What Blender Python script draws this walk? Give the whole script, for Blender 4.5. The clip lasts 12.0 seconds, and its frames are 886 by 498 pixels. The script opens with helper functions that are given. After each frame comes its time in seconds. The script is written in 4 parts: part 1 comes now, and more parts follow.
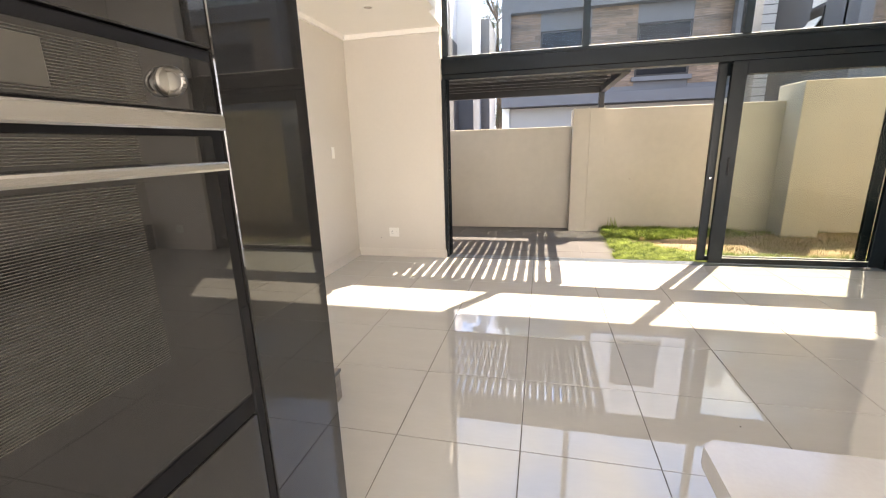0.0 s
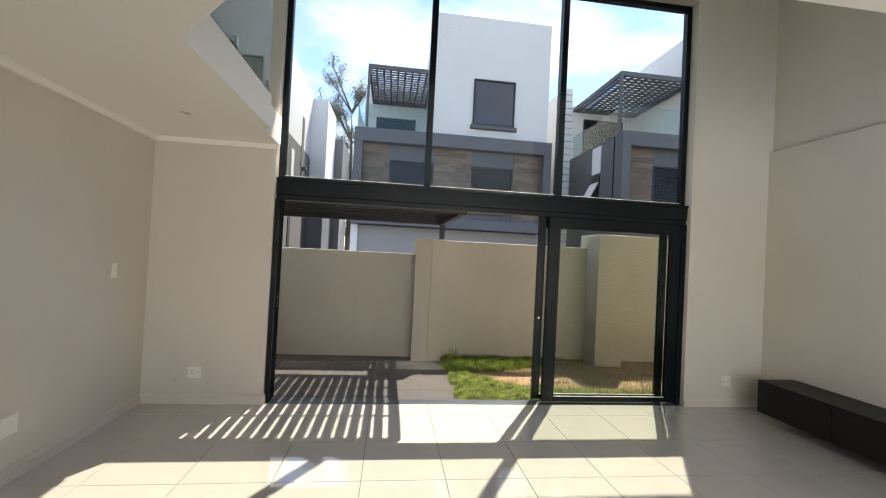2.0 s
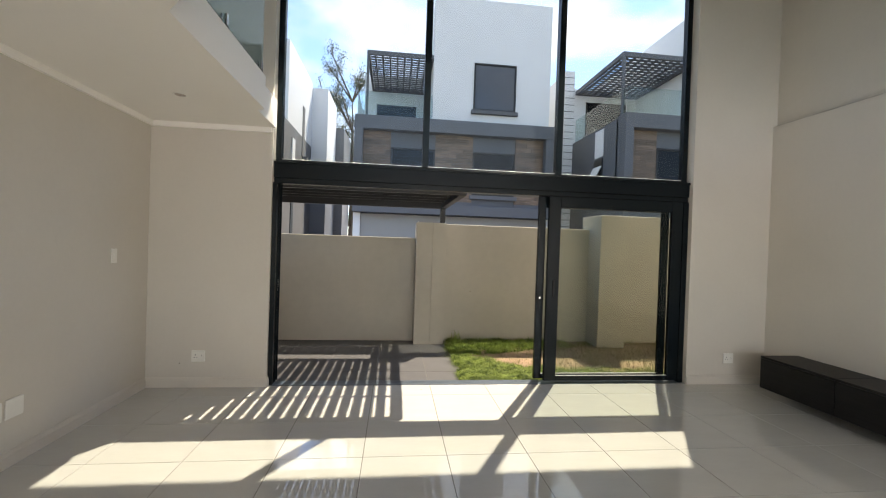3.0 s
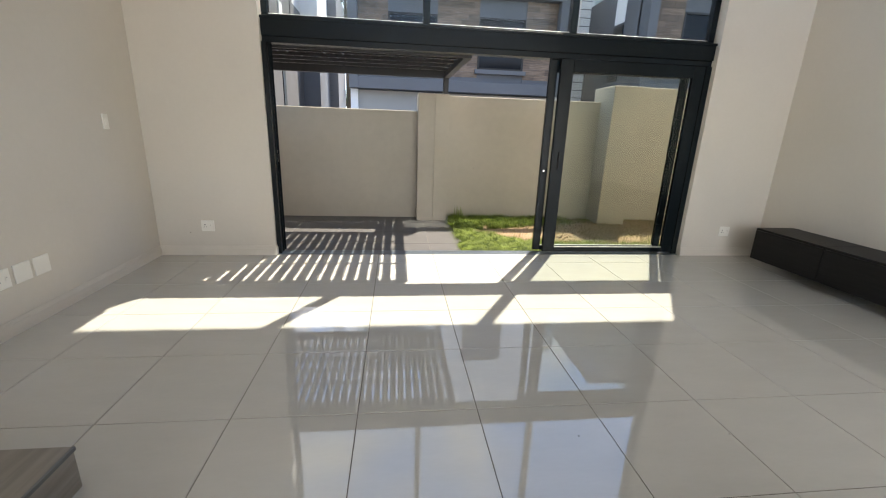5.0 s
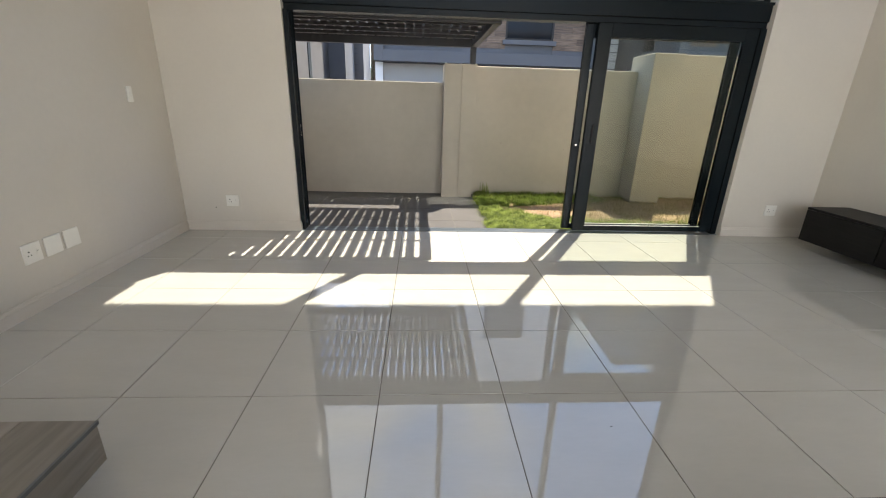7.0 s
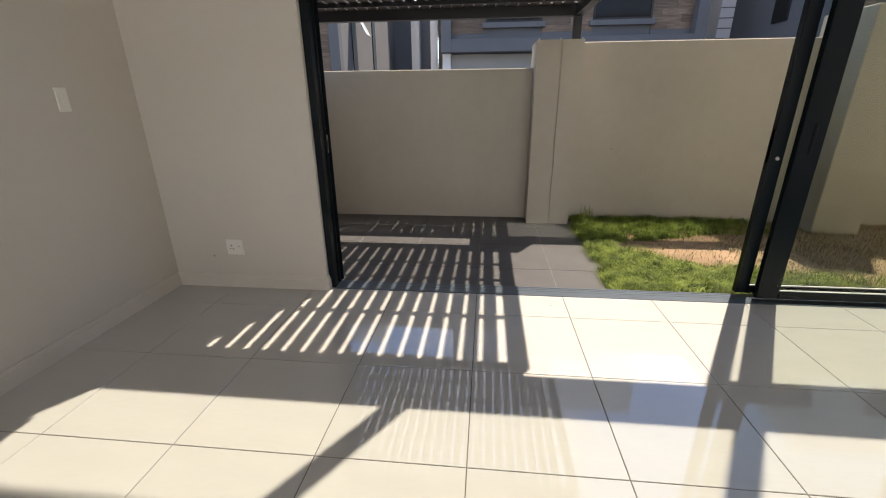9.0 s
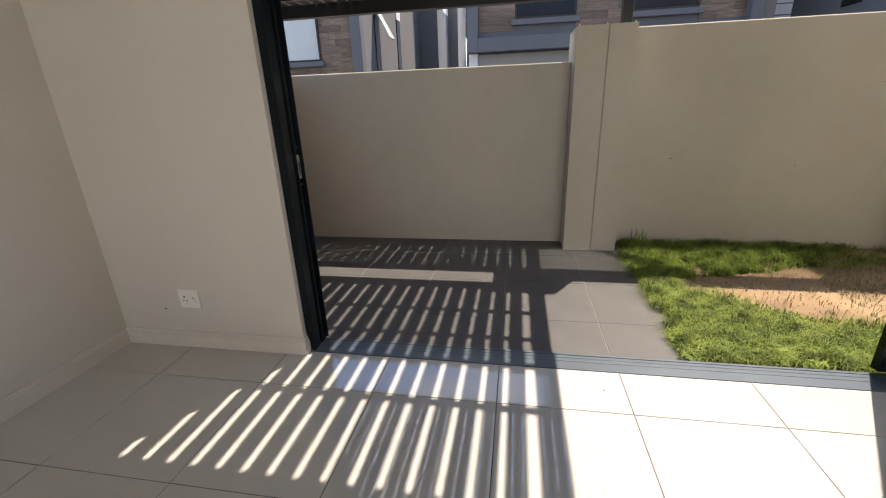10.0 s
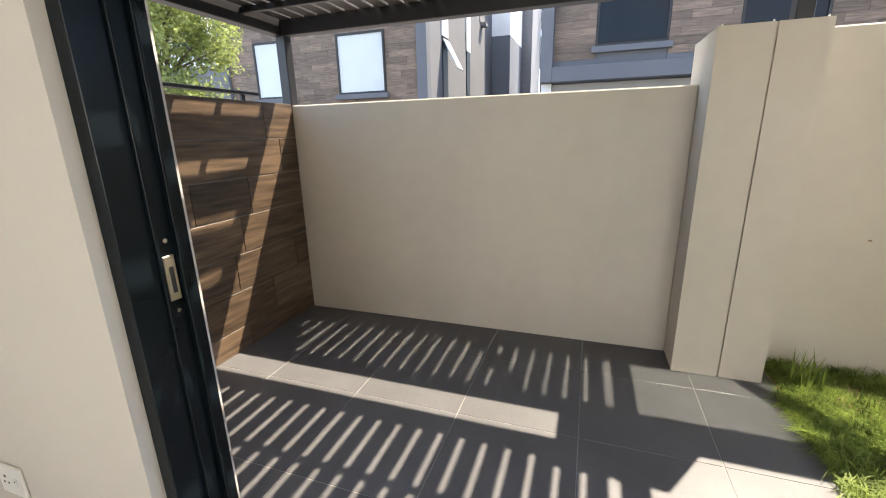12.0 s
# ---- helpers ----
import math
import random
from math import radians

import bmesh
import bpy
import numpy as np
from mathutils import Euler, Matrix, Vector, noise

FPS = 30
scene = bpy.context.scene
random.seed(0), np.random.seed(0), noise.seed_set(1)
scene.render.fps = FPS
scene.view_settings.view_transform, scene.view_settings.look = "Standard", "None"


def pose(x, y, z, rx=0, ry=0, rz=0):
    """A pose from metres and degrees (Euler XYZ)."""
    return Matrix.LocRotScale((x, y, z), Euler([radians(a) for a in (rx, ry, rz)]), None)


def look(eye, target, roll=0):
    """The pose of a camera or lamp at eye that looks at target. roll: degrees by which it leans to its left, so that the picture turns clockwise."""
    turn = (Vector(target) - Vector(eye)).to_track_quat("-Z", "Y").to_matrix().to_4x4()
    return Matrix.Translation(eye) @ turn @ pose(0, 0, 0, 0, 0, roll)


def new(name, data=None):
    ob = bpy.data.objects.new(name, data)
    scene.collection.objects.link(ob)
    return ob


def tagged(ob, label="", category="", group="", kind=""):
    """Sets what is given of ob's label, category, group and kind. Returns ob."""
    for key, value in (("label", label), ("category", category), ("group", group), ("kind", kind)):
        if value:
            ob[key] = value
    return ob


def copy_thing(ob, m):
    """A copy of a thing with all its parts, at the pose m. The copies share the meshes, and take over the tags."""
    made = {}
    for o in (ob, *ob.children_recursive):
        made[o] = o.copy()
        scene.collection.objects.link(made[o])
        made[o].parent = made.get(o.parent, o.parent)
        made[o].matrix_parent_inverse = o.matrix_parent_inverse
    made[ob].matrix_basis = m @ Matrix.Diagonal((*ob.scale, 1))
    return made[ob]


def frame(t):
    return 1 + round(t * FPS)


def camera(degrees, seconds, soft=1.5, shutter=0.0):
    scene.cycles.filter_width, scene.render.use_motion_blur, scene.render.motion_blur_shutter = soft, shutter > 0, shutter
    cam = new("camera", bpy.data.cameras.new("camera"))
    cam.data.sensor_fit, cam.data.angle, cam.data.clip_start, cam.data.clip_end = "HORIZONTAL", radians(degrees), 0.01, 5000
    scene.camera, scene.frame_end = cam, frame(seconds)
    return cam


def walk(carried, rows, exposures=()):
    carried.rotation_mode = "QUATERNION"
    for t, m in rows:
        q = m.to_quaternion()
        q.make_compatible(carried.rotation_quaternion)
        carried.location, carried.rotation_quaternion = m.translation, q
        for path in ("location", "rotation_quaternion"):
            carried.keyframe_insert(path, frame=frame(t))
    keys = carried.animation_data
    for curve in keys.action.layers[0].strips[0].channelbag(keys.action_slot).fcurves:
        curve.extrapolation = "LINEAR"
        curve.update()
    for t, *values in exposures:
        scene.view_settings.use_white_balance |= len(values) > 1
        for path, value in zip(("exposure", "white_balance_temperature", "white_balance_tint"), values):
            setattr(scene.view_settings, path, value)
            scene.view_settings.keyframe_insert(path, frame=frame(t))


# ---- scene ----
cam = camera(93.6, 12.0, soft=1.1)
PATH = [
    (0, (0.061, -0.464, 1.379), (-0.39, 1.423, 0.894), -1.7),
    (0.5, (-0.014, -0.27, 1.403), (-0.06, 1.661, 0.884), -0.7),
    (1, (0.024, -0.07, 1.441), (0.139, 1.882, 1.022), 1.1),
    (1.5, (0.115, 0.003, 1.518), (0.307, 1.986, 1.338), 2.3),
    (2, (0.125, 0.028, 1.604), (0.373, 2.012, 1.635), 2.9),
    (2.5, (0.148, 0.022, 1.573), (0.398, 2.004, 1.678), 2.4),
    (3, (0.178, 0.038, 1.521), (0.409, 2.025, 1.499), 1.9),
    (3.5, (0.184, 0.069, 1.479), (0.405, 2.044, 1.249), 1.7),
    (5.5, (0.185, 0.002, 1.352), (0.411, 1.898, 0.756), 2.1),
    (6, (0.193, -0.006, 1.348), (0.413, 1.882, 0.725), 2.1),
    (6.5, (0.189, 0.001, 1.342), (0.373, 1.885, 0.697), 2.0),
    (8.5, (0.126, 1.342, 1.319), (-0.018, 3.215, 0.631), 0.1),
    (9, (0.044, 1.797, 1.322), (-0.153, 3.666, 0.638), -0.5),
    (9.5, (0.045, 2.211, 1.326), (-0.227, 4.073, 0.647), -1.4),
    (10, (0.067, 2.612, 1.324), (-0.274, 4.466, 0.655), -2.1),
    (10.5, (0.036, 3.02, 1.34), (-0.375, 4.858, 0.665), -2.1),
    (11, (0.054, 3.38, 1.332), (-0.446, 5.196, 0.66), -2.0),
    (11.5, (0.033, 3.674, 1.347), (-0.545, 5.48, 0.713), -1.6),
    (12, (-0.035, 3.885, 1.376), (-0.674, 5.703, 0.843), -1.3),
]
EXPOSURE = [(0.0, 3.7, 7700, 18), (0.5, 3.4, 7450, 16), (1.0, 3.25, 7400, 16), (1.5, 2.85, 7200, 15), (2.5, 2.5, 7250, 12), (3.5, 2.65, 7050, 13), (5.5, 2.98, 6900, 12), (6.5, 2.98, 6900, 12),
            (8.5, 2.4, 7050, 15), (9.5, 2.26, 7100, 16), (10.5, 2.68, 7150, 16), (11.0, 2.85, 7100, 15), (11.5, 3.15, 7100, 14), (12.0, 3.42, 7050, 13)]
walk(cam, [(t, look(eye, target, roll)) for t, eye, target, roll in PATH], EXPOSURE)

# ---- light ----
SUN = Vector((0.326, 0.525, 1.0)).normalized()
world = bpy.data.worlds.new("sky")
scene.world = world
world.use_nodes = True
wn, wl = world.node_tree.nodes, world.node_tree.links
wn.clear()
sky = wn.new("ShaderNodeTexSky")
sky.sky_type, sky.sun_disc = "NISHITA", False
sky.sun_elevation = math.asin(SUN.z)
sky.sun_rotation = math.atan2(SUN.x, SUN.y)
sky.altitude, sky.air_density, sky.dust_density, sky.ozone_density = 1500, 1.0, 0.3, 3.0
wcoord = wn.new("ShaderNodeTexCoord")
wmap = wn.new("ShaderNodeMapping")
wmap.inputs["Scale"].default_value = (1.0, 1.0, 2.2)
wmap.inputs["Location"].default_value = (0.35, 0.1, 0.25)
wnoise = wn.new("ShaderNodeTexNoise")
wnoise.inputs["Scale"].default_value = 2.3
wnoise.inputs["Detail"].default_value = 9
wnoise.inputs["Roughness"].default_value = 0.56
wramp = wn.new("ShaderNodeValToRGB")
wramp.color_ramp.elements[0].position, wramp.color_ramp.elements[1].position = 0.48, 0.66
wmix = wn.new("ShaderNodeMixRGB")
wmix.inputs["Color2"].default_value = (4.0, 4.0, 4.0, 1)
wback = wn.new("ShaderNodeBackground")
wback.inputs["Strength"].default_value = 0.085
wout = wn.new("ShaderNodeOutputWorld")
wl.new(wcoord.outputs["Generated"], wmap.inputs["Vector"])
wl.new(wmap.outputs["Vector"], wnoise.inputs["Vector"])
wl.new(wnoise.outputs["Fac"], wramp.inputs["Fac"])
wl.new(wramp.outputs["Color"], wmix.inputs["Fac"])
wl.new(sky.outputs["Color"], wmix.inputs["Color1"])
wl.new(wmix.outputs["Color"], wback.inputs["Color"])
wl.new(wback.outputs["Background"], wout.inputs["Surface"])

sun = new("sun", bpy.data.lights.new("sun", "SUN"))
sun.data.energy, sun.data.angle, sun.data.color = 1.9, radians(0.53), (1.0, 0.93, 0.82)
sun.matrix_world = look(SUN * 30, (0, 0, 0))

# area lamps added as room fill, standing for the sky in the rear openings
for name, z0, z1, power in (("rear_daylight", 0.08, 2.42, 30.0), ("rear_daylight_upper", 3.28, 5.22, 2.0)):
    lamp = new(name, bpy.data.lights.new(name, "AREA"))
    lamp.data.shape, lamp.data.size, lamp.data.size_y, lamp.data.energy, lamp.data.color = "RECTANGLE", 6.2, z1 - z0, power, (0.97, 0.98, 1.0)
    lamp.matrix_world = look((1.15, -2.98, (z0 + z1) / 2), (1.15, 0.0, (z0 + z1) / 2))

# added lamp standing in for sun the lower tall panes mirror onto the patio
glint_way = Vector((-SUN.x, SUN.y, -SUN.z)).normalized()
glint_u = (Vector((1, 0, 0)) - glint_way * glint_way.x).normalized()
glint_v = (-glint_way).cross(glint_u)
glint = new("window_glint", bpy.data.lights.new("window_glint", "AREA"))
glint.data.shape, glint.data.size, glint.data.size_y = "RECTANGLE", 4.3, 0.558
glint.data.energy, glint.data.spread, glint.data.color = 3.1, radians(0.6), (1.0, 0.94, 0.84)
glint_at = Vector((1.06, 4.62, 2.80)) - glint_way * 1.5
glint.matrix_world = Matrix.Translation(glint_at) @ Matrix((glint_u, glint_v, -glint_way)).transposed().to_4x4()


# ---- materials ----
def material(name, color, rough=0.6, metal=0.0, spec=0.5, vary=0.08, scale=3.0, fine=60.0, bump=0.0, bump_scale=120.0,
             stretch=(1, 1, 1), color2=None, rough_vary=0.0, piece=0.0, ior=1.5):
    """Principled surface: two scales of mottling, fine relief, and a per-piece shift."""
    m = bpy.data.materials.new(name)
    m.use_nodes = True
    n, l = m.node_tree.nodes, m.node_tree.links
    b = n["Principled BSDF"]
    b.inputs["Metallic"].default_value, b.inputs["IOR"].default_value = metal, ior
    b.inputs["Specular IOR Level"].default_value = spec
    co = n.new("ShaderNodeTexCoord")
    mp = n.new("ShaderNodeMapping")
    mp.inputs["Scale"].default_value = stretch
    l.new(co.outputs["Object"], mp.inputs["Vector"])
    big, small = n.new("ShaderNodeTexNoise"), n.new("ShaderNodeTexNoise")
    big.inputs["Scale"].default_value, big.inputs["Detail"].default_value = scale, 5
    small.inputs["Scale"].default_value, small.inputs["Detail"].default_value = fine, 4
    for t in (big, small):
        l.new(mp.outputs["Vector"], t.inputs["Vector"])
    add = n.new("ShaderNodeMath")
    add.operation = "MULTIPLY_ADD"
    add.inputs[1].default_value = 0.35
    l.new(small.outputs["Fac"], add.inputs[0])
    l.new(big.outputs["Fac"], add.inputs[2])
    value = add.outputs[0]
    if piece:
        info = n.new("ShaderNodeObjectInfo")
        more = n.new("ShaderNodeMath")
        more.operation = "MULTIPLY_ADD"
        more.inputs[1].default_value = piece
        l.new(info.outputs["Random"], more.inputs[0])
        l.new(value, more.inputs[2])
        value = more.outputs[0]
    ramp = n.new("ShaderNodeValToRGB")
    lo = [c * (1 - vary) for c in color]
    hi = list(color2) if color2 else [min(1, c * (1 + vary)) for c in color]
    mid = 0.68 + piece / 2
    ramp.color_ramp.elements[0].position, ramp.color_ramp.elements[1].position = mid - 0.22 - piece / 2, mid + 0.22 + piece / 2
    ramp.color_ramp.elements[0].color, ramp.color_ramp.elements[1].color = (*lo, 1), (*hi, 1)
    l.new(value, ramp.inputs["Fac"])
    l.new(ramp.outputs["Color"], b.inputs["Base Color"])
    if rough_vary:
        mr = n.new("ShaderNodeMapRange")
        mr.inputs["From Min"].default_value, mr.inputs["From Max"].default_value = 0.35, 0.65
        mr.inputs["To Min"].default_value, mr.inputs["To Max"].default_value = rough - rough_vary, rough + rough_vary
        l.new(big.outputs["Fac"], mr.inputs["Value"])
        l.new(mr.outputs["Result"], b.inputs["Roughness"])
    else:
        b.inputs["Roughness"].default_value = rough
    if bump:
        bt = n.new("ShaderNodeTexNoise")
        bt.inputs["Scale"].default_value, bt.inputs["Detail"].default_value = bump_scale, 3
        l.new(mp.outputs["Vector"], bt.inputs["Vector"])
        bp = n.new("ShaderNodeBump")
        bp.inputs["Strength"].default_value, bp.inputs["Distance"].default_value = bump, 0.002
        l.new(bt.outputs["Fac"], bp.inputs["Height"])
        l.new(bp.outputs["Normal"], b.inputs["Normal"])
    return m


def let_light_through(m, share):
    """Leaves and blades pass part of the light that falls on their far side."""
    n, l = m.node_tree.nodes, m.node_tree.links
    b, out = n["Principled BSDF"], n["Material Output"]
    glow, mix = n.new("ShaderNodeBsdfTranslucent"), n.new("ShaderNodeMixShader")
    mix.inputs["Fac"].default_value = share
    l.new(b.inputs["Base Color"].links[0].from_socket, glow.inputs["Color"])
    l.new(b.outputs[0], mix.inputs[1])
    l.new(glow.outputs[0], mix.inputs[2])
    l.new(mix.outputs[0], out.inputs["Surface"])


def wood_tile(name, dark, light, rough=0.5, along="x"):
    """Wood-look surface: stretched grain, per-piece tone."""
    m = bpy.data.materials.new(name)
    m.use_nodes = True
    n, l = m.node_tree.nodes, m.node_tree.links
    b = n["Principled BSDF"]
    b.inputs["Roughness"].default_value = rough
    co = n.new("ShaderNodeTexCoord")
    mp = n.new("ShaderNodeMapping")
    mp.inputs["Scale"].default_value = {"x": (1.2, 14, 14), "y": (14, 1.2, 14)}[along]
    grain = n.new("ShaderNodeTexNoise")
    grain.inputs["Scale"].default_value, grain.inputs["Detail"].default_value = 2.2, 7
    info = n.new("ShaderNodeObjectInfo")
    shift = n.new("ShaderNodeVectorMath")
    shift.operation = "MULTIPLY_ADD"
    shift.inputs[1].default_value = (37, 37, 37)
    l.new(info.outputs["Random"], shift.inputs[0])
    l.new(co.outputs["Object"], shift.inputs[2])
    l.new(shift.outputs[0], mp.inputs["Vector"])
    l.new(mp.outputs["Vector"], grain.inputs["Vector"])
    ramp = n.new("ShaderNodeValToRGB")
    ramp.color_ramp.elements[0].position, ramp.color_ramp.elements[1].position = 0.3, 0.72
    ramp.color_ramp.elements[0].color, ramp.color_ramp.elements[1].color = (*dark, 1), (*light, 1)
    l.new(grain.outputs["Fac"], ramp.inputs["Fac"])
    tone = n.new("ShaderNodeHueSaturation")
    mr = n.new("ShaderNodeMapRange")
    mr.inputs["To Min"].default_value, mr.inputs["To Max"].default_value = 0.7, 1.3
    l.new(mr.outputs["Result"], tone.inputs["Value"])
    l.new(ramp.outputs["Color"], tone.inputs["Color"])
    l.new(info.outputs["Random"], mr.inputs["Value"])
    l.new(tone.outputs["Color"], b.inputs["Base Color"])
    bp = n.new("ShaderNodeBump")
    bp.inputs["Strength"].default_value, bp.inputs["Distance"].default_value = 0.3, 0.002
    l.new(grain.outputs["Fac"], bp.inputs["Height"])
    l.new(bp.outputs["Normal"], b.inputs["Normal"])
    return m


def glass(name, tint=(0.93, 0.97, 0.95), gloss=1.0):
    """A pane: clear with its tint, mirrored towards grazing angles (Schlick's curve)."""
    m = bpy.data.materials.new(name)
    m.use_nodes = True
    n, l = m.node_tree.nodes, m.node_tree.links
    n.clear()
    tr, gl, mx, fr, out = (n.new("ShaderNode" + k) for k in ("BsdfTransparent", "BsdfGlossy", "MixShader", "LayerWeight", "OutputMaterial"))
    tr.inputs["Color"].default_value = (*tint, 1)
    gl.inputs["Roughness"].default_value = 0.0
    fr.inputs["Blend"].default_value = 0.5
    power, scaled = n.new("ShaderNodeMath"), n.new("ShaderNodeMath")
    power.operation, scaled.operation = "POWER", "MULTIPLY_ADD"
    power.inputs[1].default_value = 5.0
    scaled.inputs[1].default_value, scaled.inputs[2].default_value = 0.96 * gloss, 0.04 * gloss
    scaled.use_clamp = True
    l.new(fr.outputs["Facing"], power.inputs[0])
    l.new(power.outputs[0], scaled.inputs[0])
    l.new(scaled.outputs[0], mx.inputs["Fac"])
    l.new(tr.outputs[0], mx.inputs[1])
    l.new(gl.outputs[0], mx.inputs[2])
    l.new(mx.outputs[0], out.inputs["Surface"])
    return m


M_WALL = material("greige wall paint", (0.605, 0.562, 0.502), 0.75, vary=0.03, scale=1.2, fine=25, bump=0.15, bump_scale=220)
M_CEIL = material("white ceiling paint", (0.85, 0.82, 0.77), 0.8, vary=0.02, scale=1.0, bump=0.1, bump_scale=200)
M_TRIM = material("painted skirting", (0.64, 0.592, 0.53), 0.45, vary=0.03, scale=4)
M_TILE = material("polished porcelain", (0.49, 0.482, 0.448), 0.006, vary=0.035, scale=2.2, fine=18, stretch=(1, 3.5, 1), rough_vary=0.003, piece=0.12, ior=1.82)
M_GROUT = material("grey grout", (0.10, 0.085, 0.07), 0.9, vary=0.2, scale=8)
M_PATIO = material("grey patio stoneware", (0.086, 0.084, 0.083), 0.42, spec=0.3, vary=0.16, scale=3.5, fine=40, bump=0.2, bump_scale=90, piece=0.1)
M_PGROUT = material("pale patio grout", (0.23, 0.215, 0.195), 0.9, vary=0.2, scale=10)
M_PLASTER = material("beige exterior plaster", (0.50, 0.455, 0.38), 0.85, vary=0.08, scale=0.9, fine=9, bump=0.1, bump_scale=190)
M_ALU = material("dark blue-black aluminium", (0.0045, 0.008, 0.0105), 0.27, vary=0.06, scale=2, spec=0.22)
M_STEEL = material("painted black steel", (0.008, 0.0075, 0.0075), 0.45, vary=0.2, scale=6)
M_SLAT = material("dark brown pergola slat", (0.026, 0.022, 0.02), 0.6, vary=0.15, scale=4, stretch=(8, 1, 8))
M_TRACK = material("grey anodised track", (0.09, 0.115, 0.14), 0.3, metal=0.3, vary=0.1, scale=5)
M_PVC = material("white plastic", (0.78, 0.76, 0.71), 0.35, vary=0.02, scale=6)
M_HOLE = material("dark socket hole", (0.01, 0.01, 0.01), 0.6)
M_CHROME = material("brushed steel", (0.62, 0.60, 0.57), 0.24, metal=1.0, vary=0.06, scale=8, stretch=(1, 1, 12))
M_DIAL = material("dark nickel", (0.26, 0.245, 0.22), 0.3, metal=1.0, vary=0.1, scale=20)
M_BRASS = material("strike plate steel", (0.55, 0.49, 0.38), 0.35, metal=1.0, vary=0.1, scale=20)
M_CAB = material("matt black wood veneer", (0.012, 0.011, 0.0105), 0.45, spec=0.22, vary=0.25, scale=5, stretch=(10, 1, 10), bump=0.15, bump_scale=60)
M_GLOSS = material("black glass front", (0.02, 0.019, 0.018), 0.02, vary=0.1, scale=3, ior=1.68)
M_MATT = material("matt black carcass", (0.006, 0.006, 0.007), 0.5, vary=0.2, scale=5, spec=0.2)
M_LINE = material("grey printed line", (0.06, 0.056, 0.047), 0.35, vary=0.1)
M_STONE = material("pale grey quartz", (0.38, 0.375, 0.37), 0.12, vary=0.06, scale=9, fine=140)
M_BOARD = wood_tile("wood-look wall tile", (0.032, 0.021, 0.013), (0.165, 0.108, 0.064), 0.45, "y")
M_TREAD = wood_tile("wood-look stair tile", (0.20, 0.18, 0.155), (0.29, 0.262, 0.225), 0.4, "y")
M_CLAD = wood_tile("wood-look cladding", (0.085, 0.06, 0.042), (0.22, 0.155, 0.11), 0.6, "x")
M_HGLASS = glass("clear terrace glass", (0.86, 0.92, 0.90), 1.0)
M_WHITE = material("white house plaster", (0.74, 0.745, 0.755), 0.85, vary=0.03, scale=0.8)
M_GREY = material("slate grey house plaster", (0.115, 0.122, 0.135), 0.8, vary=0.06, scale=0.9)
M_LGREY = material("light grey house plaster", (0.15, 0.153, 0.16), 0.85, vary=0.05, scale=0.8)
M_GARAGE = material("grey garage door", (0.3, 0.297, 0.29), 0.6, vary=0.04, scale=1)
M_BLIND = material("white roller blind behind glass", (0.52, 0.55, 0.55), 0.25, vary=0.03, scale=1.5)
M_DGLASS = material("dark window glass", (0.012, 0.014, 0.017), 0.08, vary=0.2, scale=0.8, spec=0.14)
M_BGLASS = material("blue-grey window glass", (0.075, 0.088, 0.11), 0.08, vary=0.1, scale=0.8, spec=0.4)
M_ROAD = material("grey road paving", (0.16, 0.15, 0.14), 0.9, vary=0.15, scale=1.5)
M_YARD = material("pale bounce paving", (0.46, 0.44, 0.40), 0.9, vary=0.1, scale=1.5)
M_SOIL = material("dry sandy soil", (0.25, 0.155, 0.085), 0.95, vary=0.25, scale=2.5, fine=45, bump=0.9, bump_scale=70, color2=(0.36, 0.245, 0.14))
M_GRASS = material("green grass blades", (0.075, 0.135, 0.02), 0.6, spec=0.2, vary=0.55, scale=9, fine=50, color2=(0.34, 0.43, 0.09))
M_DRY = material("dry grass blades", (0.27, 0.225, 0.10), 0.7, vary=0.3, scale=5, fine=30)
M_LEAF = material("tree leaves", (0.22, 0.30, 0.07), 0.5, vary=0.4, scale=2, fine=12, color2=(0.42, 0.47, 0.16))
let_light_through(M_LEAF, 0.5)
let_light_through(M_GRASS, 0.4)
M_LEAF2 = material("sparse tree leaves", (0.10, 0.11, 0.06), 0.6, vary=0.4, scale=2, fine=12)
M_BARK = material("tree bark", (0.13, 0.10, 0.075), 0.9, vary=0.25, scale=6, bump=0.8, bump_scale=30)
M_PANE = glass("clear window glass", (0.84, 0.86, 0.85), 0.35)
M_LEAFPANE = glass("green-tinted door glass", (0.92, 0.945, 0.915), 0.7)
M_BALU = glass("green-tinted balustrade glass", (0.72, 0.80, 0.78), 1.0)


# ---- building helpers ----
def add_box(bm, x0, x1, y0, y1, z0, z1, bevel=0.0, seg=1):
    v = [bm.verts.new((x, y, z)) for x in (x0, x1) for y in (y0, y1) for z in (z0, z1)]
    f = [bm.faces.new([v[i] for i in q]) for q in ((0, 1, 3, 2), (4, 6, 7, 5), (0, 4, 5, 1), (2, 3, 7, 6), (0, 2, 6, 4), (1, 5, 7, 3))]
    if bevel:
        edges = {e for q in f for e in q.edges}
        bmesh.ops.bevel(bm, geom=list(edges), offset=bevel, segments=seg, profile=0.6, affect="EDGES", clamp_overlap=True)
    return bm


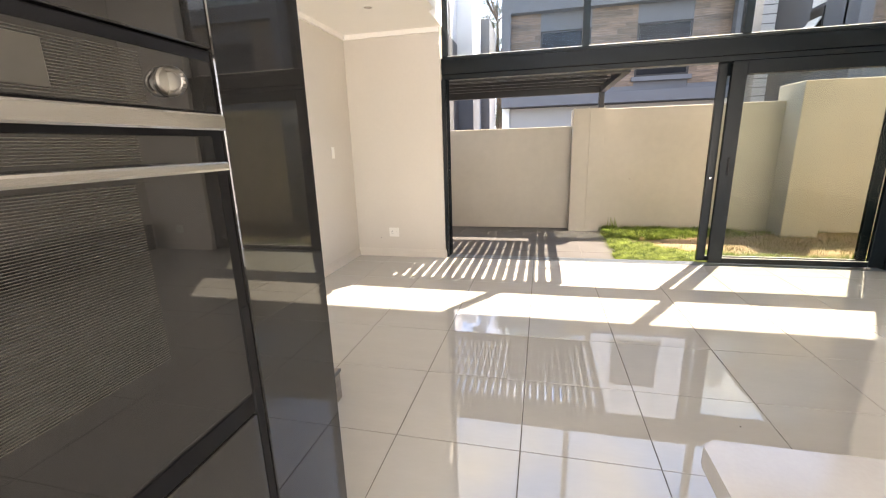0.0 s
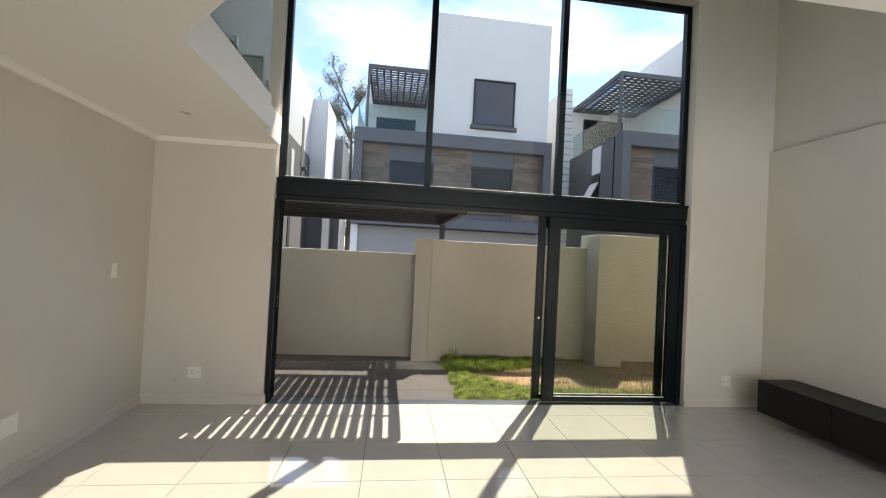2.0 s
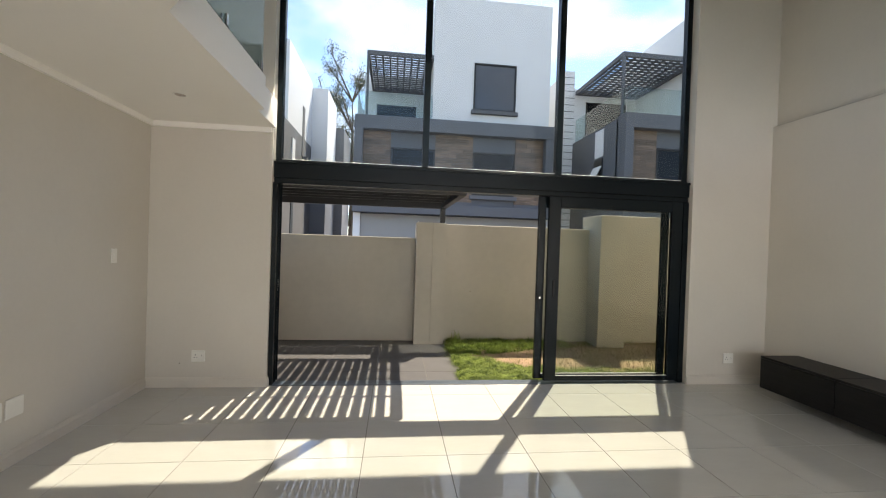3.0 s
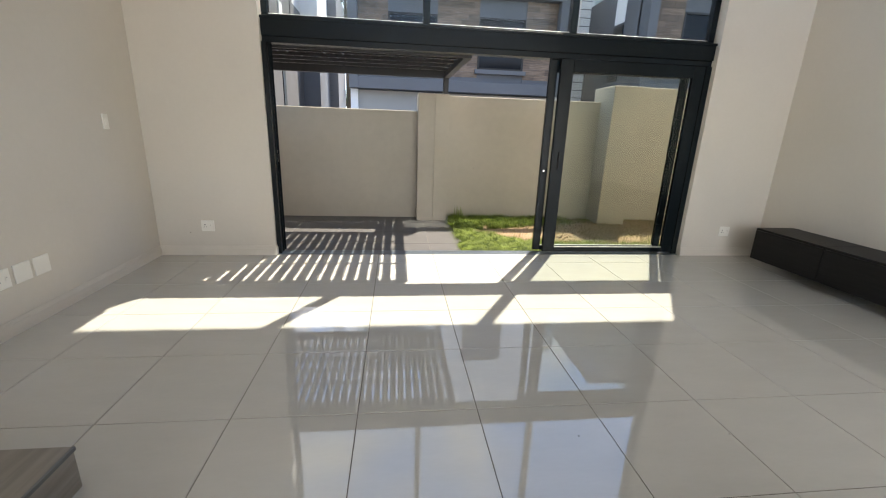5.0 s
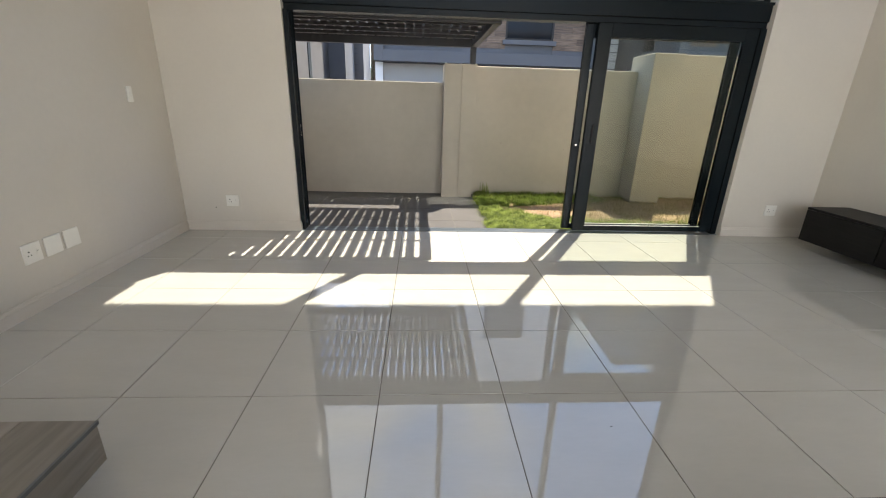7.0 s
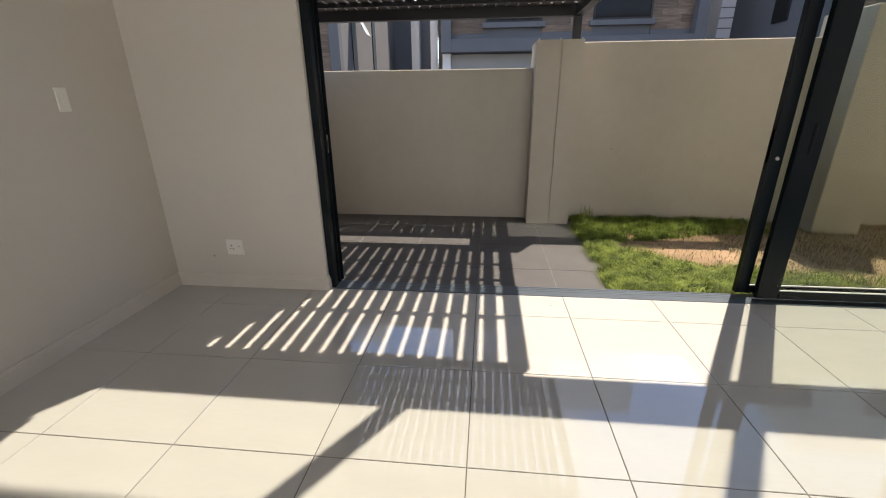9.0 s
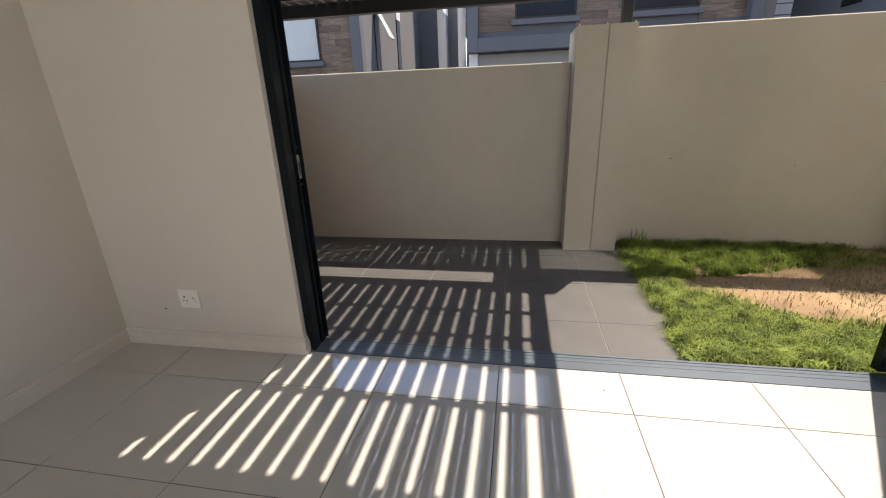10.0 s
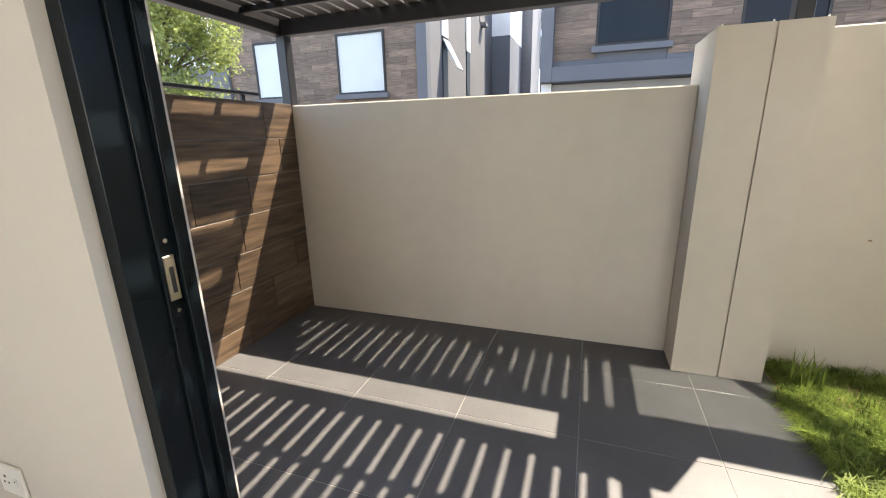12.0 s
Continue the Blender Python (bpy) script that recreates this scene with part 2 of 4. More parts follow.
def add_tube(bm, p, q, r0, r1=None, n=10, caps=True):
    p, q = Vector(p), Vector(q)
    r1 = r0 if r1 is None else r1
    turn = (q - p).to_track_quat("Z", "Y")
    rings = [[bm.verts.new(c + turn @ Vector((r * math.cos(a), r * math.sin(a), 0))) for a in [2 * math.pi * i / n for i in range(n)]] for c, r in ((p, r0), (q, r1))]
    for i in range(n):
        bm.faces.new((rings[0][i], rings[0][(i + 1) % n], rings[1][(i + 1) % n], rings[1][i]))
    if caps:
        bm.faces.new(rings[0][::-1])
        bm.faces.new(rings[1])
    return bm


def add_prism(bm, points, z0, z1):
    low = [bm.verts.new((x, y, z0)) for x, y in points]
    high = [bm.verts.new((x, y, z1)) for x, y in points]
    n = len(points)
    bm.faces.new(low[::-1])
    bm.faces.new(high)
    for i in range(n):
        bm.faces.new((low[i], low[(i + 1) % n], high[(i + 1) % n], high[i]))
    return bm


def boxes(*rows, bevel=0.0, seg=1):
    bm = bmesh.new()
    for r in rows:
        one = add_box(bmesh.new(), *r, bevel=bevel, seg=seg)
        me = bpy.data.meshes.new("t")
        one.to_mesh(me)
        one.free()
        bm.from_mesh(me)
        bpy.data.meshes.remove(me)
    return bm


def mesh_of(name, bm, mat, smooth=False):
    bmesh.ops.recalc_face_normals(bm, faces=bm.faces)
    me = bpy.data.meshes.new(name)
    bm.to_mesh(me)
    bm.free()
    me.materials.append(mat)
    if smooth:
        for p in me.polygons:
            p.use_smooth = True
    return me


def part(name, bm, mat, parent=None, label="", smooth=False):
    """One mesh, in world places, under a thing or a part."""
    ob = new(name, mesh_of(name, bm, mat, smooth))
    if parent:
        ob.parent = parent
        ob.matrix_parent_inverse = base_of(parent).inverted()
    if label:
        tagged(ob, label)
    return ob


def base_of(ob):
    m = Matrix.Translation(ob.location)
    return base_of(ob.parent) @ ob.matrix_parent_inverse @ m if ob.parent else m


def thing(name, at, label, category, group="", kind=""):
    ob = new(name)
    ob.location = at
    ob.empty_display_size = 0.1
    return tagged(ob, label, category, group, kind)


def structure(name, bm, mat, label, category, smooth=False):
    return tagged(part(name, bm, mat, None, "", smooth), label, category, "", "structure")


# ---- the room: walls, slab, roof ----
WY, WX, EX, BACK = 4.475, -2.25, 4.56, -3.0      # inner faces of the window wall, west wall, east wall, and back wall
WIN_L, WIN_R, HEAD = -1.09, 3.57, 4.74
structure("wall_north", boxes((-2.5, WIN_L, WY, 4.735, -0.2, 5.5), (WIN_R, 4.8, WY, 4.735, -0.2, 5.5), (WIN_L, WIN_R, WY, 4.735, HEAD, 5.5)), M_WALL,
          "greige painted wall around the tall double-height window", "wall")
structure("wall_west", boxes((-2.5, WX, BACK, WY, -0.2, 5.5)), M_WALL, "greige painted side wall with skirting", "wall")
structure("wall_east", boxes((4.61, 4.8, BACK, WY, -0.2, 5.5), (EX, 4.61, BACK, WY, 0.0, 3.03)), M_WALL, "greige wall with thicker lower panel and shadow ledge", "wall")
structure("wall_south", boxes((-2.5, -2.1, BACK - 0.25, BACK, -0.2, 5.5), (4.4, 4.8, BACK - 0.25, BACK, -0.2, 5.5), (-2.1, 4.4, BACK - 0.25, BACK, -0.2, 0.0),
                               (-2.1, 4.4, BACK - 0.25, BACK, 2.5, 3.2), (-2.1, 4.4, BACK - 0.25, BACK, 5.3, 5.5)), M_WALL, "plain greige kitchen back wall", "wall")
slab = [(WX, BACK), (EX, BACK), (EX, 1.433), (-0.2, 1.433), (-0.99, 2.297), (-0.985, 3.84), (-1.058, 3.90), (-1.058, WY), (WX, WY)]
structure("ceiling", add_prism(bmesh.new(), slab, 2.65, 2.934), M_CEIL, "white painted slab soffit under the upper floor", "ceiling")
structure("ceiling_upper", boxes((-2.5, 4.8, BACK - 0.25, 4.735, 5.5, 5.7)), M_CEIL, "white ceiling high above the double-height room", "ceiling")
structure("roof_eave", boxes((-2.5, 9.0, 4.735, 5.64, 5.5, 5.7)), M_WHITE, "white roof overhang above the tall window", "roof")
structure("cornice", boxes((WX, -1.1, WY - 0.03, WY, 2.60, 2.65), (WX, WX + 0.03, 1.2, WY - 0.03, 2.60, 2.65)), M_CEIL, "small white cornice under the ceiling", "trim")
structure("wall_facade", boxes((4.8, 9.0, 4.5, 4.735, -0.2, 5.5)), M_PLASTER, "plastered outer wall beside the garden", "wall")

# floor bed; tiles are laid at the end of the file
floor = structure("floor", boxes((-2.5, 4.8, BACK - 0.25, 4.5, -0.2, -0.003)), M_GROUT, "pale polished porcelain floor tiles with dark grout", "floor")


def skirting(name, runs):
    bm = bmesh.new()
    for (x0, x1, y0, y1), (nx, ny) in runs:
        for d, z0, z1 in ((0.016, 0.0, 0.076), (0.011, 0.076, 0.088), (0.007, 0.088, 0.1)):
            add_box(bm, x0 + min(0, nx * d), x1 + max(0, nx * d), y0 + min(0, ny * d), y1 + max(0, ny * d), z0, z1)
    return structure(name, bm, M_TRIM, "low painted skirting board with stepped top", "skirting")


# dark strip put in place of the shade line above the wall panel
structure("dark_shade_fill", boxes((4.600, 4.6095, BACK, WY, 3.031, 3.046)), M_GROUT, "dark strip standing in for the shade line above the thicker wall panel", "trim")
skirting("baseboard", [((WX, WIN_L + 0.016, WY, WY), (0, -1)), ((WIN_L, WIN_L, WY, 4.54), (1, 0)), ((WX, WX, 1.5, WY - 0.016), (1, 0)),
                       ((WIN_R, EX, WY, WY), (0, -1)), ((EX, EX, BACK, WY - 0.016), (-1, 0))])

# ---- tall window and sliding door ----
win = thing("window_1", (1.24, 4.62, 2.33), "tall three-pane window in black aluminium frame", "window", kind="structure")
part("window_frame", boxes((WIN_L, WIN_R, 4.585, 4.66, HEAD - 0.06, HEAD), (WIN_L, WIN_L + 0.06, 4.585, 4.66, 2.36, HEAD - 0.06),
                           (WIN_R - 0.06, WIN_R, 4.585, 4.66, 2.36, HEAD - 0.06), (WIN_L, WIN_R, 4.585, 4.66, 2.33, 2.36), bevel=0.003), M_ALU, win)
for x in (0.48, 1.995):
    part("mullion", boxes((x - 0.035, x + 0.035, 4.575, 4.67, 2.36, HEAD - 0.06), bevel=0.003), M_ALU, win)
for x0, x1 in ((WIN_L + 0.06, 0.445), (0.515, 1.96), (2.03, WIN_R - 0.06)):
    part("pane", boxes((x0, x1, 4.618, 4.626, 2.36, HEAD - 0.06)), M_PANE, win)
    part("glazing_bead", boxes((x0, x1, 4.605, 4.617, 2.36, 2.368), bevel=0.001), M_PVC, win, "thin pale glazing seal")
part("transom_beam", boxes((WIN_L, WIN_R, 4.53, 4.70, 2.16, 2.33), bevel=0.004), M_ALU, win, "deep black transom beam")
part("transom_lip", boxes((WIN_L, WIN_R, 4.515, 4.53, 2.305, 2.33), bevel=0.002), M_ALU, win)

# unseen rear windows, added so that more light reaches the room
for n, z0, z1 in ((2, 0.0, 2.5), (3, 3.2, 5.3)):
    w = thing("window_%d" % n, (1.0, BACK - 0.12, z0), "black framed rear window, unseen, added to let light into the room", "window", kind="structure")
    part("window_frame", boxes((-2.1, 4.4, BACK - 0.16, BACK - 0.09, z1 - 0.06, z1), (-2.1, 4.4, BACK - 0.16, BACK - 0.09, z0, z0 + 0.06), (-2.1, -2.04, BACK - 0.16, BACK - 0.09, z0 + 0.06, z1 - 0.06),
                               (4.34, 4.4, BACK - 0.16, BACK - 0.09, z0 + 0.06, z1 - 0.06), bevel=0.003), M_ALU, w)
    for x0, x1 in ((-2.04, 0.97), (1.03, 4.34)):
        part("pane", boxes((x0, x1, BACK - 0.13, BACK - 0.122, z0 + 0.06, z1 - 0.06)), M_PANE, w)
    part("mullion", boxes((0.97, 1.03, BACK - 0.17, BACK - 0.08, z0 + 0.06, z1 - 0.06), bevel=0.003), M_ALU, w)

door = thing("door_1", (1.24, 4.62, 0.0), "open black aluminium sliding patio door, leaves stacked at one side", "door", kind="structure")
part("door_head", boxes((WIN_L, WIN_R, 4.55, 4.69, 2.105, 2.16), bevel=0.004), M_ALU, door)
part("left_jamb", boxes((WIN_L, -1.045, 4.51, 4.653, 0.0, 2.105), (WIN_L, -1.078, 4.653, 4.72, 0.0, 2.105), bevel=0.002), M_ALU, door)
for x, y0, y1 in ((-1.034, 4.590, 4.598), (-1.028, 4.643, 4.652)):
    part("jamb_fin", boxes((-1.045, x, y0, y1, 0.012, 2.105), bevel=0.0015), M_ALU, door)
part("right_jamb", boxes((WIN_R - 0.06, WIN_R, 4.53, 4.72, 0.0, 2.105), bevel=0.003), M_ALU, door)
part("track", boxes((WIN_L, WIN_R, 4.50, 4.625, -0.03, 0.003), (WIN_L, WIN_R, 4.625, 4.632, -0.03, -0.012), (WIN_L, WIN_R, 4.632, 4.65, -0.03, 0.001), (WIN_L + 0.05, WIN_R - 0.06, 4.566, 4.569, 0.003, 0.0045),
                    (WIN_L + 0.05, WIN_R - 0.06, 4.598, 4.601, 0.003, 0.0045), bevel=0.001),
     M_TRACK, door, "grooved grey sill track")


def leaf(x0, x1, y0, y1, stile, far, pane=M_LEAFPANE):
    lf = part("sliding_leaf", boxes((x0, x0 + stile, y0, y1, 0.02, 2.105), (x1 - far, x1, y0, y1, 0.02, 2.105), (x0 + stile, x1 - far, y0, y1, 0.02, 0.075),
                                    (x0 + stile, x1 - far, y0, y1, 1.98, 2.105), bevel=0.003), M_ALU, door, "black leaf frame with tinted pane")
    ym = (y0 + y1) / 2
    part("pane", boxes((x0 + stile, x1 - far, ym - 0.003, ym + 0.003, 0.075, 1.98)), pane, lf)
    part("gasket", boxes((x0 + stile, x1 - far, y0 + 0.006, ym - 0.004, 0.075, 0.081), bevel=0.001), M_PVC, lf, "thin pale glazing seal")
    return lf


inner = leaf(1.892, 3.508, 4.545, 4.59, 0.137, 0.132)
outer = leaf(1.803, 3.40, 4.63, 4.675, 0.083, 0.085, M_PANE)
part("pull_handle", boxes((1.955, 1.975, 4.535, 4.545, 0.98, 1.16), bevel=0.004), M_MATT, inner)
part("lock_plate", boxes((1.803, 1.806, 4.64, 4.665, 0.92, 1.12), bevel=0.001), M_MATT, outer)
part("lock_knob", add_tube(bmesh.new(), (1.835, 4.63, 0.95), (1.835, 4.605, 0.95), 0.012, n=16), M_CHROME, outer, "small steel thumb lock")
strike = part("strike_plate", boxes((-1.046, -1.041, 4.606, 4.636, 0.97, 1.09), bevel=0.001), M_BRASS, door, "worn steel strike plate")
part("keyhole", boxes((-1.0412, -1.0402, 4.616, 4.628, 0.99, 1.06)), M_HOLE, strike)
for z in (0.94, 1.13, 0.30, 1.80):
    part("screw", add_tube(bmesh.new(), (-1.046, 4.621, z), (-1.041, 4.621, z), 0.006, n=12), M_CHROME, door)

# ---- outside: ground, patio, garden walls ----
structure("ground", boxes((-400, 400, 6.95, 400, -0.4, -0.06), (-400, -2.5, -400, 6.95, -0.4, -0.06), (9.0, 400, -400, 6.95, -0.4, -0.06)), M_ROAD, "grey paved road and ground beyond the wall", "ground")
structure("garden_soil", boxes((1.03, 9.0, 4.652, 6.95, -0.4, -0.04)), M_SOIL, "bare sandy soil of the small garden", "soil")
# unseen ground, made pale to bounce light in through the rear windows
structure("bounce_yard", boxes((-2.5, 9.0, -400, BACK - 0.25, -0.4, -0.06)), M_YARD, "unseen pale yard behind the house, added to bounce light indoors", "yard")
patio = structure("patio", boxes((-2.5, 1.03, 4.652, 6.95, -0.4, -0.032)), M_PGROUT, "dark grey stoneware patio tiles with pale joints", "patio")

wall_low = structure("garden_wall", boxes((-2.25, 0.51, 6.676, 6.90, -0.1, 1.61), bevel=0.008), M_PLASTER, "low beige plastered boundary wall", "wall")
structure("garden_wall_high", boxes((0.97, 3.41, 6.676, 6.90, -0.1, 1.85), bevel=0.008), M_PLASTER, "beige plastered boundary wall with pale coping edge", "wall")
structure("garden_wall_far", boxes((3.86, 9.0, 6.66, 6.90, -0.1, 2.10), bevel=0.008), M_PLASTER, "taller beige plastered boundary wall", "wall")
structure("garden_pier", add_prism(bmesh.new(), [(0.51, 6.43), (0.747, 6.43), (0.747, 6.446), (0.758, 6.446), (0.758, 6.43), (0.97, 6.43), (0.97, 6.93), (0.51, 6.93)], -0.1, 1.85), M_PLASTER,
          "beige plastered pier with a vertical control joint", "pier")
structure("garden_pier_tall", boxes((3.405, 3.86, 6.28, 6.93, -0.1, 2.065), bevel=0.008), M_PLASTER, "tall beige plastered pier by the garden", "pier")
structure("garden_wall_end", boxes((8.75, 9.0, 4.735, 6.5, -0.1, 2.07)), M_PLASTER, "beige plastered end wall of the garden", "wall")
wood_wall = structure("wall_clad", boxes((-2.5, -2.217, 4.735, 6.90, -0.1, 1.618)), M_PGROUT, "patio side wall clad in brown wood-look tiles", "wall")
for i, x in enumerate((0.53, 0.74, 0.95)):
    tagged(part("wall_stud", add_tube(bmesh.new(), (x, 6.45, 1.849), (x, 6.45, 1.862), 0.006, 0.004, 10), M_PVC), "small pale stud on top of the pier", "stud", "pier studs")
rail = thing("handrail", (-2.3, 5.7, 1.62), "flat black steel rail along the clad wall", "rail")
part("bar", boxes((-2.36, -2.30, 4.80, 6.45, 1.668, 1.688), bevel=0.003), M_STEEL, rail)
for y in (4.95, 5.65, 6.3):
    part("bracket", boxes((-2.34, -2.32, y, y + 0.03, 1.618, 1.668), bevel=0.002), M_STEEL, rail)

# ---- pergola ----
perg = thing("pergola", (-0.6, 5.7, 1.61), "black steel pergola with brown slats over the patio", "pergola")
PX0, PX1, PY0, PY1, PZ = -2.30, 0.98, 4.738, 6.74, 2.09
part("front_beam", boxes((PX0, PX1, PY1 - 0.08, PY1, PZ, PZ + 0.12), bevel=0.004), M_STEEL, perg)
part("back_beam", boxes((PX0, PX1, PY0, PY0 + 0.05, PZ, PZ + 0.12), bevel=0.004), M_STEEL, perg)
for x in (PX0, PX1 - 0.08):
    part("side_beam", boxes((x, x + 0.08, PY0 + 0.05, PY1 - 0.08, PZ, PZ + 0.12), bevel=0.004), M_STEEL, perg)
part("post", boxes((PX0 + 0.02, PX0 + 0.10, PY1 - 0.08, PY1, 1.61, PZ), bevel=0.004), M_STEEL, perg)
part("post", boxes((PX1 - 0.09, PX1 - 0.01, PY1 - 0.08, PY1, 1.85, PZ), bevel=0.004), M_STEEL, perg)
for i in range(4):
    y = 5.305 + 0.33 * i
    part("batten", boxes((PX0 + 0.08, PX1 - 0.08, y - 0.016, y + 0.016, PZ + 0.062, PZ + 0.098), bevel=0.002), M_STEEL, perg)
x = 0.883
while x - 0.074 > PX0 + 0.08:
    part("slat", boxes((x - 0.1155, x - 0.0315, PY0 + 0.05, PY1 - 0.08, PZ + 0.10, PZ + 0.115), bevel=0.002), M_SLAT, perg)
    x -= 0.11


# ---- houses over the road ----
def house_window(house, x0, x1, z0, z1, y, pane, label=""):
    w = part("window", boxes((x0, x1, y - 0.03, y + 0.05, z1 - 0.07, z1), (x0, x1, y - 0.03, y + 0.05, z0, z0 + 0.07), (x0, x0 + 0.07, y - 0.03, y + 0.05, z0 + 0.07, z1 - 0.07),
                             (x1 - 0.07, x1, y - 0.03, y + 0.05, z0 + 0.07, z1 - 0.07), bevel=0.006), M_STEEL, house, label)
    part("pane", boxes((x0 + 0.07, x1 - 0.07, y + 0.012, y + 0.03, z0 + 0.07, z1 - 0.07)), pane, w)
    part("sill", boxes((x0 - 0.1, x1 + 0.1, y - 0.14, y + 0.05, z0 - 0.16, z0), bevel=0.01), M_GREY, w)
    return w


def clad_boards(panel, x0, x1, y, z0, z1, holes=()):
    """Staggered planks on a cladding panel, each a piece of its own."""
    row, z, high = 0, z1, 0.2
    while z - high >= z0 - 0.001:
        x = x0 - (0.0, 0.42, 0.2, 0.63)[row % 4]
        while x < x1 - 0.02:
            a, b = max(x, x0), min(x + 0.9, x1)
            x += 0.9
            if b - a < 0.03 or any(a > h0 and b < h1 and z - high > k0 and z < k1 for h0, h1, k0, k1 in holes):
                continue
            key = round(b - a, 2)
            if key not in PLANKS:
                PLANKS[key] = mesh_of("plank", add_box(bmesh.new(), 0.003, key - 0.003, -0.016, 0.0, 0.003, high - 0.003), M_CLAD)
            ob = new("plank", PLANKS[key])
            ob.location = (a, y, z - high)
            ob.parent = panel
            ob.matrix_parent_inverse = base_of(panel).inverted()
        z -= high
        row += 1


PLANKS = {}


def clad_front(house, x0, x1, y, blinds):
    """First floor with slate frame, wood-look panels and two windows."""
    w = x1 - x0
    part("frame_band", boxes((x0, x1, y - 0.35, y + 0.3, 6.04, 6.58), (x0, x0 + 0.33, y - 0.35, y + 0.3, 2.72, 6.04), (x1 - 0.33, x1, y - 0.35, y + 0.3, 2.72, 6.04),
                             (x0 + 0.33, x1 - 0.33, y - 0.35, y + 0.3, 2.72, 3.12), bevel=0.01), M_GREY, house, "slate grey plaster frame")
    a, b = x0 + 0.33, x1 - 0.33
    cuts = [(a, x0 + 1.44), (x0 + 3.26, x0 + 4.84), (x0 + 6.65, b)]
    for p, q in cuts:
        panel = part("cladding", boxes((p, q, y, y + 0.2, 3.12, 6.10)), M_GREY, house, "brown wood-look cladding")
        clad_boards(panel, p, q, y, 3.12, 6.10)
    for p, q in ((cuts[0][1], cuts[1][0]), (cuts[1][1], cuts[2][0])):
        for z0, z1 in ((5.42, 6.10), (3.12, 3.45)):
            part("panel", boxes((p, q, y + 0.03, y + 0.2, z0, z1)), M_GREY, house)
        house_window(house, p, q, 3.60, 5.42, y, blinds, "black framed window")


def clamp_glass(house, x0, x1, y0, y1, z, long_x):
    n = max(2, round((x1 - x0 if long_x else y1 - y0) / 1.2))
    for i in range(n):
        if long_x:
            a, b = x0 + (x1 - x0) * i / n + 0.01, x0 + (x1 - x0) * (i + 1) / n - 0.01
            part("glass_panel", boxes((a, b, y0, y0 + 0.012, z, z + 1.0)), M_HGLASS, house)
            part("clamp", boxes((a + 0.2, a + 0.26, y0 - 0.02, y0 + 0.03, z - 0.01, z + 0.07), bevel=0.004), M_CHROME, house)
        else:
            a, b = y0 + (y1 - y0) * i / n + 0.01, y0 + (y1 - y0) * (i + 1) / n - 0.01
            part("glass_panel", boxes((x0, x0 + 0.012, a, b, z, z + 1.0)), M_HGLASS, house)
            part("clamp", boxes((x0 - 0.02, x0 + 0.03, a + 0.2, a + 0.26, z - 0.01, z + 0.07), bevel=0.004), M_CHROME, house)


def roof_pergola(house, x0, x1, y0, y1, z):
    part("pergola_frame", boxes((x0, x1, y0, y0 + 0.1, z - 0.18, z), (x0, x1, y1 - 0.1, y1, z - 0.18, z), (x0, x0 + 0.1, y0 + 0.1, y1 - 0.1, z - 0.18, z), (x1 - 0.1, x1, y0 + 0.1, y1 - 0.1, z - 0.18, z),
                                (x0, x0 + 0.1, y0, y0 + 0.1, 6.57, z - 0.18), bevel=0.006), M_GREY, house, "slate grey terrace pergola")
    y = y0 + 0.3
    while y < y1 - 0.1:
        part("slat", boxes((x0 + 0.1, x1 - 0.1, y - 0.06, y + 0.06, z - 0.06, z - 0.03)), M_GREY, house)
        y += 0.24
    x = x0 + 0.1 + 0.22
    while x < x1 - 0.1:
        part("cross_bar", boxes((x - 0.035, x + 0.035, y0 + 0.1, y1 - 0.1, z - 0.12, z - 0.06)), M_GREY, house)
        x += 0.3


def street_house(x0, y, label, blinds, top, deep, shade_x=0.38, shade_z=9.3):
    """Modern three-storey house: garage floor, clad first floor, white block and roof terrace."""
    h = thing("house", (x0 + 4.1, y, -0.06), label, "house", "houses over the road")
    x1 = x0 + 8.2
    part("body", boxes((x0, x1, y + 0.3, y + deep, -0.06, 2.72), (x0, x1, y + 0.2, y + deep, 2.72, 6.50)), M_GREY, h, "slate grey plaster walls")
    part("garage_door", boxes((x0 + 0.28, x1 - 0.28, y + 0.2, y + 0.3, 0.0, 2.70), bevel=0.01), M_GARAGE, h)
    for a in (x0, x1 - 0.28):
        part("garage_pier", boxes((a, a + 0.28, y + 0.1, y + 0.3, -0.06, 2.72)), M_WHITE, h, "pale plaster garage pier")
    clad_front(h, x0, x1, y, blinds)
    part("white_block", boxes((x0 + 3.1, x1 - 0.1, y + 0.05, y + deep, 6.57, top), (x0, x0 + 3.1, y + 4.3, y + deep, 6.50, top - 1.8)), M_WHITE, h, "white plaster upper block")
    house_window(h, x0 + 4.80, x0 + 6.60, 7.16, 9.13, y + 0.02, M_BGLASS, "square upper window with blind")
    house_window(h, x0 + 0.6, x0 + 2.6, 6.7, 8.5, y + 4.27, M_DGLASS, "terrace window")
    clamp_glass(h, x0 + 0.1, x0 + 3.1, y - 0.2, y - 0.2, 6.57, True)
    clamp_glass(h, x0 + 0.08, x0 + 0.08, y - 0.18, y + 4.2, 6.57, False)
    roof_pergola(h, x0 + shade_x, x0 + 3.1, y + 0.02, y + 4.2, shade_z)
    return h


